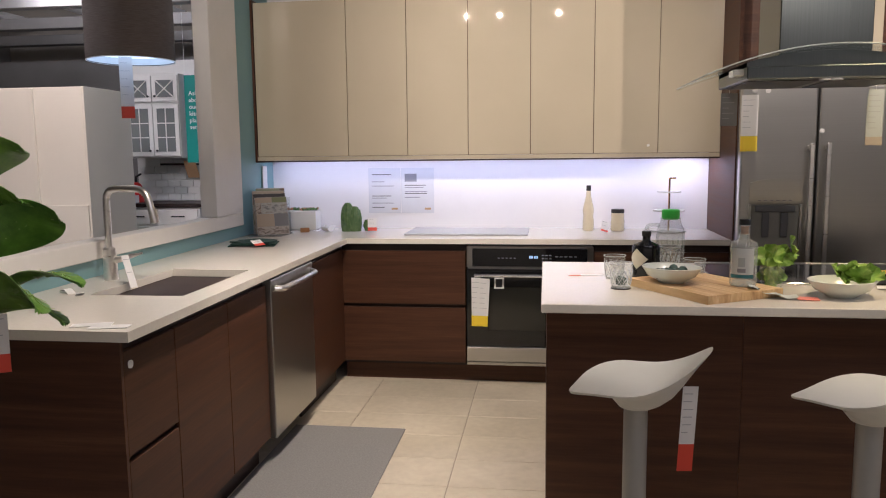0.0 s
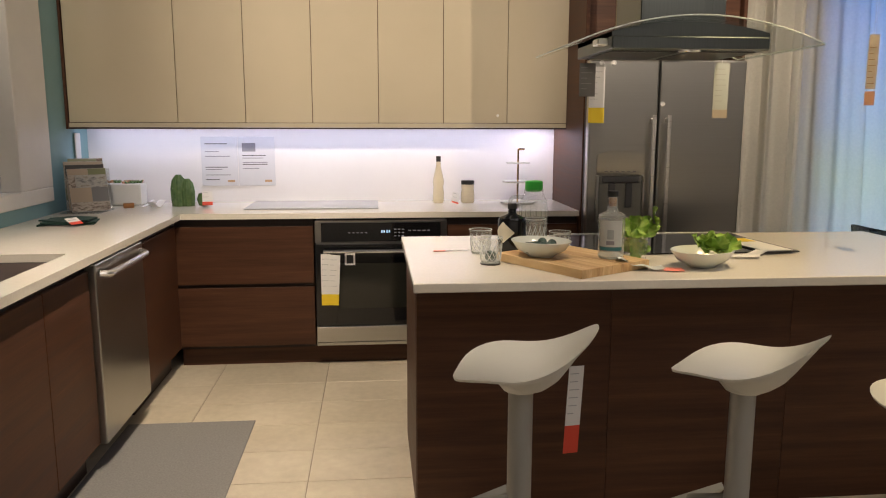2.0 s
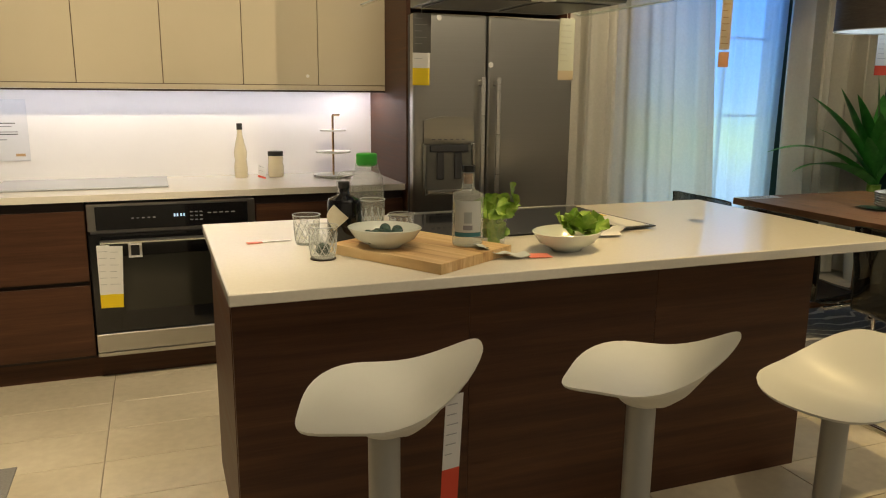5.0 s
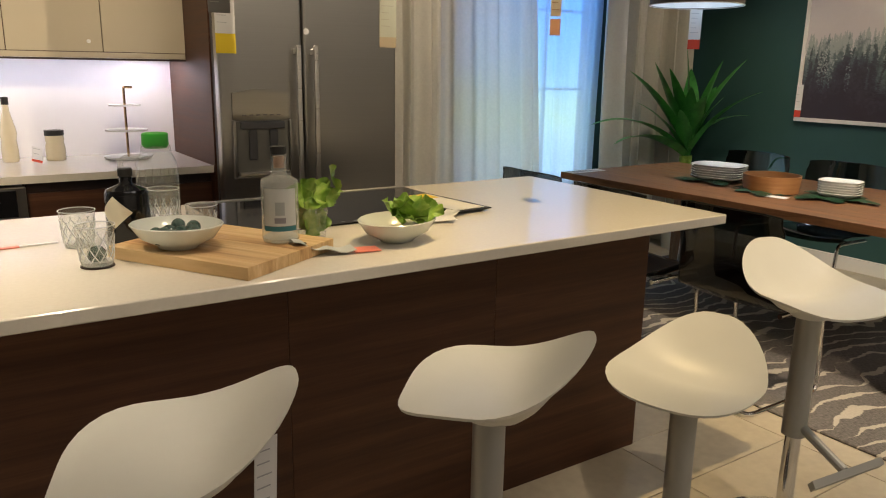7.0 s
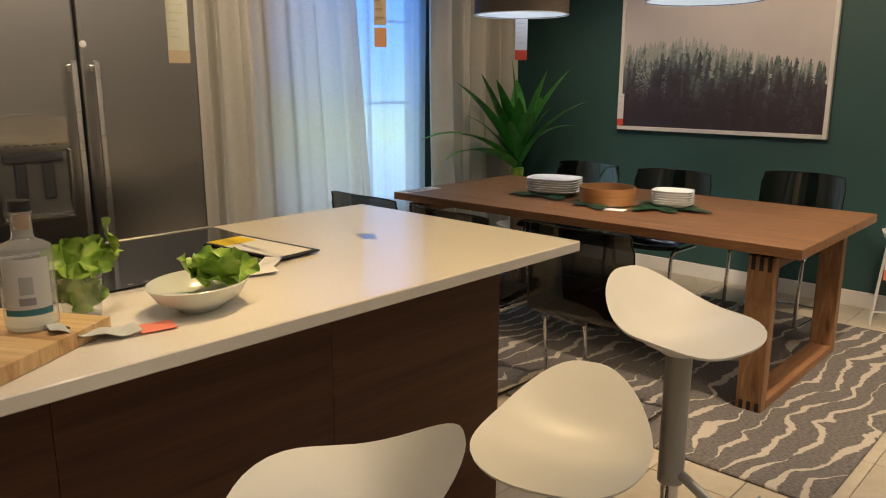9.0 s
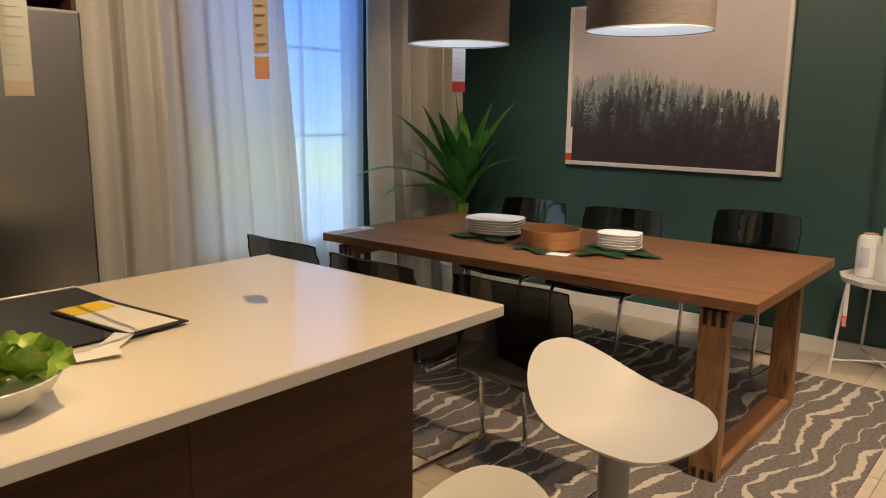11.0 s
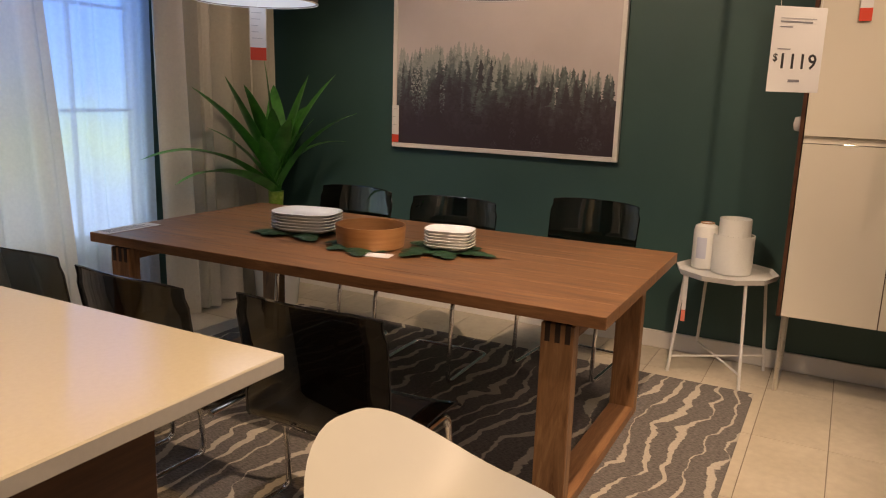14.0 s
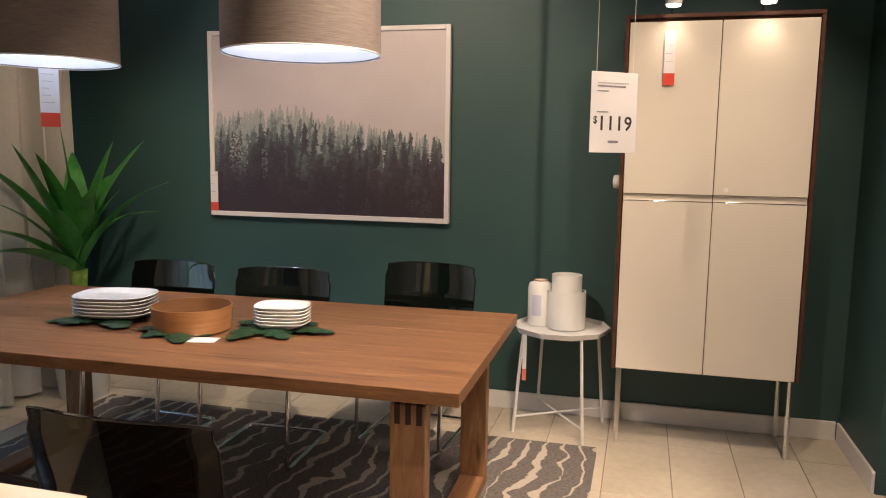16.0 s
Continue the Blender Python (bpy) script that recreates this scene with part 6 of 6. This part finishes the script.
# side that the leaf leans to, lift, length, bend
for az, lift, L, bendy in ((128, 87, 0.80, 0.05), (150, 70, 0.78, 0.12), (165, 58, 0.84, 0.35), (172, 41, 0.96, 0.85), (181, 28, 0.90, 0.65), (160, 56, 0.60, 0.45), (-51, 70, 0.80, 0.30), (-62, 63, 0.74, 0.60),
                           (-40, 78, 0.78, 0.15), (-75, 72, 0.54, 0.35), (-45, 55, 0.52, 0.85), (218, 74, 0.62, 0.5), (200, 66, 0.50, 0.5), (240, 68, 0.56, 0.6), (38, 70, 0.72, 0.4), (70, 62, 0.70, 0.6), (10, 64, 0.70, 0.6), (170, 76, 0.66, 0.3)):
    leaf_blade(L, rnd.uniform(0.115, 0.145), bendy, leaf_green, pp, pose(0, 0, 0.74 + rnd.uniform(-0.03, 0.06), rnd.uniform(-18, 18), -lift, az), fold=0.28, tip=0.75, droop=1.7, seg=16)

fg = thing("fig_plant", (-1.42, 2.16, 0), "fiddle-leaf fig with large veined leaves", "plant")
part("pot", lathe([(0, 0), (0.13, 0), (0.16, 0.32), (0.15, 0.32), (0.14, 0.29), (0, 0.29)], 32), ceramic, fg, smooth=True)
part("trunk", tube([(0, 0, 0.28), (0.02, 0.0, 0.8), (0.0, 0.03, 1.3), (0.02, 0.05, 1.75)], [0.018, 0.014, 0.011, 0.006], 10), oak_up, fg, smooth=True)


def fig_leaf(L, W, m):
    def fn(u, v):
        w = W * (math.sin(math.pi * (0.05 + 0.92 * u)) ** 0.6) * (0.72 + 0.4 * u) * (v - 0.5)
        rib = 0.006 * math.cos((u * 9 - abs(v - 0.5) * 5) * 2 * math.pi)
        return Vector((0.05 + L * u, w, 0.06 * math.sin(u * 2.4) - 0.18 * L * u * u + abs(v - 0.5) * 0.14 * W + rib * (1 - 2 * abs(v - 0.5))))
    leaf = part("leaf", sheet(fn, 20, 10, 0.0012), fig_green, fg, smooth=True, at=m)
    veins = tube([fn(u / 14, 0.5) + Vector((0, 0, 0.004)) for u in range(15)], [0.0028 - 0.00014 * u for u in range(15)], 5)
    for q in range(1, 8):
        for side in (-1, 1):
            tube([fn(min(0.97, q / 9 + 0.13 * t_), 0.5 + side * 0.45 * t_) + Vector((0, 0, 0.0045)) for t_ in (0.0, 0.3, 0.6, 1.0)], [0.0016, 0.0014, 0.001, 0.0005], 4, veins)
    part("veins", veins, vein_green, leaf, "pale raised leaf veins")


vein_green = material("vein_green", (0.30, 0.42, 0.12), 0.4)
rnd = random.Random(31)
for x_, y_, z_, turn_, lift_, roll_, L in ((0.10, 0.02, 1.155, 14, -24, -58, 0.22), (0.10, 0.0, 1.075, -14, 6, -40, 0.22), (0.08, 0.03, 1.33, 20, -30, -35, 0.16), (0.04, 0.05, 1.00, 4, 2, -25, 0.25), (0.08, 0.03, 1.22, -5, -24, -40, 0.17), (0.10, 0.06, 1.045, 10, -8, -10, 0.23), (0.0, 0.0, 1.45, 160, -25, 0, 0.2)):
    fig_leaf(L, 0.17, pose(x_, y_, z_, roll_, lift_, turn_))
for i in range(12):
    fig_leaf(rnd.uniform(0.16, 0.24), 0.15, pose(0, 0.02, 0.72 + 0.06 * i, rnd.uniform(-30, 30), rnd.uniform(-50, 10), 150 + 47 * i % 120))
tag((-1.255, 2.2, 1.02), 0.05, 0.16, red, 0.05, 30, 0, "white and red tag hung on the plant", 2)

# ---- display beyond the opening ----
tc = thing("tall_display_cabinet", (-4.36, 6.56, 0), "tall glossy white kitchen cabinets round a fridge", "cabinet")
part("body", box(-1.2, 0.60, -0.02, 0.68, 0, 2.04, 0.003), gloss_cream, tc)
for a, b, z0, z1 in ((-0.45, 0.14, 0.12, 1.02), (0.145, 0.595, 0.12, 1.02), (-0.45, 0.14, 1.03, 2.03), (-1.19, -0.455, 1.75, 2.03)):
    part("door", box(a, b, -0.045, -0.022, z0, z1, 0.002), gloss_cream, tc)
part("side_panel", box(0.602, 0.622, -0.045, 0.68, 0, 2.04, 0.002), gloss_cream, tc)
part("fridge_door", box(-1.15, -0.46, -0.07, -0.022, 0.1, 1.73, 0.006), steel, tc, "stainless fridge door")
solid("display_wall", box(-4.42, -2.9, 8.52, 8.65, 0, 2.5, 0), white_paint, "white display wall", "wall", "structure")
solid("display_partition", box(-6.8, -1.95, 9.2, 9.3, 0, 2.62, 0), grey_paint, "grey partition wall", "wall", "structure")
gc = thing("glass_cabinet", (-4.02, 8.50, 1.42), "white wall cabinet with glazed doors", "cabinet")
part("body", box(-0.30, 0.30, -0.30, 0, 0, 0.90, 0.002), white_paint, gc)
for sx in (-0.15, 0.15):
    for z0, z1, cross in ((0.02, 0.58, False), (0.60, 0.88, True)):
        d = part("door", box(sx - 0.145, sx + 0.145, -0.325, -0.302, z0, z1, 0.002), white_paint, gc)
        part("pane", box(sx - 0.10, sx + 0.10, -0.329, -0.326, z0 + 0.05, z1 - 0.05, 0), material("cabinet_glass", (0.20, 0.21, 0.20), 0.08), d)
        if cross:
            part("glazing_bar", tube([(sx - 0.10, -0.331, z0 + 0.05), (sx + 0.10, -0.331, z1 - 0.05)], 0.007, 4), white_paint, d)
            part("glazing_bar", tube([(sx + 0.10, -0.331, z0 + 0.05), (sx - 0.10, -0.331, z1 - 0.05)], 0.007, 4), white_paint, d)
        else:
            part("glazing_bar", box(sx - 0.006, sx + 0.006, -0.334, -0.3295, z0 + 0.05, z1 - 0.05, 0), white_paint, d)
            for q in (0.33, 0.66):
                zz = z0 + 0.05 + (z1 - z0 - 0.1) * q
                part("glazing_bar", box(sx - 0.10, sx + 0.10, -0.3335, -0.3295, zz - 0.006, zz + 0.006, 0), white_paint, d)
        part("knob", lathe([(0, 0), (0.01, 0), (0.012, 0.015), (0, 0.02)], 10), black_matt, d, at=pose(sx + (0.11 if sx < 0 else -0.11), -0.327, z0 + 0.06, 90, 0, 0))
bn = new("banner")
bn.matrix_basis = pose(-3.47, 8.15, 1.83, 0, 0, 0)
tagged(bn, "green banner with white lettering about kitchen planning", "banner")
part("cloth", box(-0.16, 0.20, -0.004, 0, -0.46, 0.46, 0.001), banner_green, bn)
for i, w_ in enumerate(("Ask us", "about", "our", "kitchen", "planning", "service")):
    words(w_, 0.066, pose(-0.115, -0.006, 0.25 - i * 0.071, 90, 0, 0), paper, bn, "lettering")
for tx in (-0.15, 0.19):
    part("string", tube([(tx, 0, 0.46), (tx, 0, 2.36)], 0.002, 4), paper, bn)
lamp("banner_spot", "SPOT", (-3.2, 7.3, 2.9), (-3.4, 8.15, 1.9), 40, (0.9, 1.0, 0.95), 0.05, angle=50)
fe = thing("fire_extinguisher", (-4.27, 8.2, 0.72), "red fire extinguisher on the wall", "fire extinguisher")
part("cylinder", lathe([(0, 0), (0.07, 0), (0.075, 0.02), (0.075, 0.36), (0.05, 0.42), (0.02, 0.44), (0, 0.44)], 20), ext_red, fe, smooth=True)
part("label", sheet(band(0.14, 0.30, 1.6, 0.0762, -90), 8, 1), paper, fe)
part("valve", tube([(0, 0, 0.44), (0, 0, 0.50), (0.07, -0.02, 0.53)], 0.012, 8), black_matt, fe)
part("hose", tube(rounded([(-0.02, 0, 0.48), (-0.10, -0.02, 0.48), (-0.10, -0.02, 0.10)], 0.04), 0.01, 8), black_matt, fe)
bc = thing("display_base_cabinet", (-3.85, 8.22, 0), "white framed base cabinet with drawers", "cabinet")
part("body", box(-0.50, 0.42, -0.27, 0.28, 0.10, 0.90, 0.002), white_paint, bc)
for i, (z0, z1) in enumerate(((0.72, 0.88), (0.48, 0.70), (0.14, 0.46))):
    for x0 in (-0.48, -0.03):
        d = part("drawer", box(x0, x0 + 0.43, -0.29, -0.272, z0, z1, 0.004), white_paint, bc)
        part("handle", box(x0 + 0.14, x0 + 0.29, -0.305, -0.292, (z0 + z1) / 2, (z0 + z1) / 2 + 0.012, 0.003), black_matt, d)
solid("display_worktop", box(-4.37, -3.40, 7.92, 8.51, 0.905, 0.94, 0.002), walnut_dark, "dark worktop of the far display", "worktop")
tiles = thing("display_splashback", (-3.9, 8.515, 0.945), "white metro tile splashback", "tiles")
for r_ in range(6):
    for c_ in range(7):
        x_ = -0.46 + 0.152 * c_ + (0.076 if r_ % 2 else 0)
        part("tile", box(x_, x_ + 0.148, -0.012, 0, 0.077 * r_, 0.077 * r_ + 0.073, 0.002), ceramic, tiles)
solid("towel_rail", tube([(-4.1, 8.44, 1.35), (-3.5, 8.44, 1.35)], 0.012, 8), black_matt, "black rail on the tiled wall", "rail")
solid("paper_roll", sheet(lambda u, v: Vector((0.14 * (v - 0.5), -0.05 * math.cos(u * 2.5), 0.06 - 0.19 * u)), 8, 2, 0.003), tan_paper, "brown paper hung on the rail", "paper", at=pose(-3.72, 8.42, 1.33, 0, 0, 0))
# hall ceiling works
tr = thing("ceiling_truss", (-4.5, 8.0, 2.85), "pale steel ceiling beams and ducts", "truss", kind="structure")
for i in range(6):
    part("beam", box(-2.5, 3.0, -3.0 + 1.1 * i, -2.85 + 1.1 * i, 0.0, 0.12, 0.004), grey_paint, tr)
for i in range(5):
    part("pipe", tube([(-2.2 + 1.1 * i, -3.2, 0.35 + 0.1 * (i % 2)), (-2.0 + 1.1 * i, 2.0, 0.35)], 0.05, 10), white_metal, tr)
# added fill lights, unseen: cabinet side panel and glazed display
lamp("hall_fill", "AREA", (-2.5, 5.4, 3.1), (-3.9, 6.9, 0.8), 24, SOFT, 1.6, 0.8)
lamp("hall_fill", "AREA", (-4.2, 7.0, 3.1), (-4.0, 8.4, 1.0), 20, SOFT, 0.8, 0.4)

# added warm spot that brightens the tall display cabinet
lamp("track_fill_spot", "SPOT", (-3.6, 4.6, 2.9), (-4.3, 6.5, 1.1), 85, (1.0, 0.74, 0.56), 0.02, angle=60)
# added fill that brightens the ceiling beams and partition
lamp("hall_fill", "AREA", (-3.6, 4.0, 3.9), (-4.6, 9.2, 3.0), 80, SOFT, 1.5, 0.8)

# ---- floor tiles ----
TX, TY = 0.607, 0.2965
tile_box = mesh_of(box(0.002, TX - 0.002, 0.002, TY - 0.002, -0.006, 0.0, 0.0012), "tile", tile_mat)
floor = bpy.data.objects["floor"]
rest = bmesh.new()
for i in range(-9, 13):
    for j in range(-14, 16):
        x, y = -0.232 + i * TX, 4.69 + (j - 10) * TY
        if x < -5.5 or x > 6.5 or y > 8.8:
            continue
        if -2 <= i <= 9 and 1.05 < y < 5.4:
            if (0.3 < x and x + TX < 2.2 and 3.3 < y and y + TY < 3.95) or (x > 2.98 and x + TX < 5.05 and y > 2.4 and y + TY < 5.1) or x + TX < -1.2:
                continue
            o = new("tile", tile_box)
            o.parent, o.location = floor, (x, y, 0)
        else:
            vs_ = [rest.verts.new(p) for p in ((x + 0.002, y + 0.002, 0), (x + TX - 0.002, y + 0.002, 0), (x + TX - 0.002, y + TY - 0.002, 0), (x + 0.002, y + TY - 0.002, 0))]
            rest.faces.new(vs_)
part("far_tiles", rest, tile_mat, floor)["kind"] = "stuff"
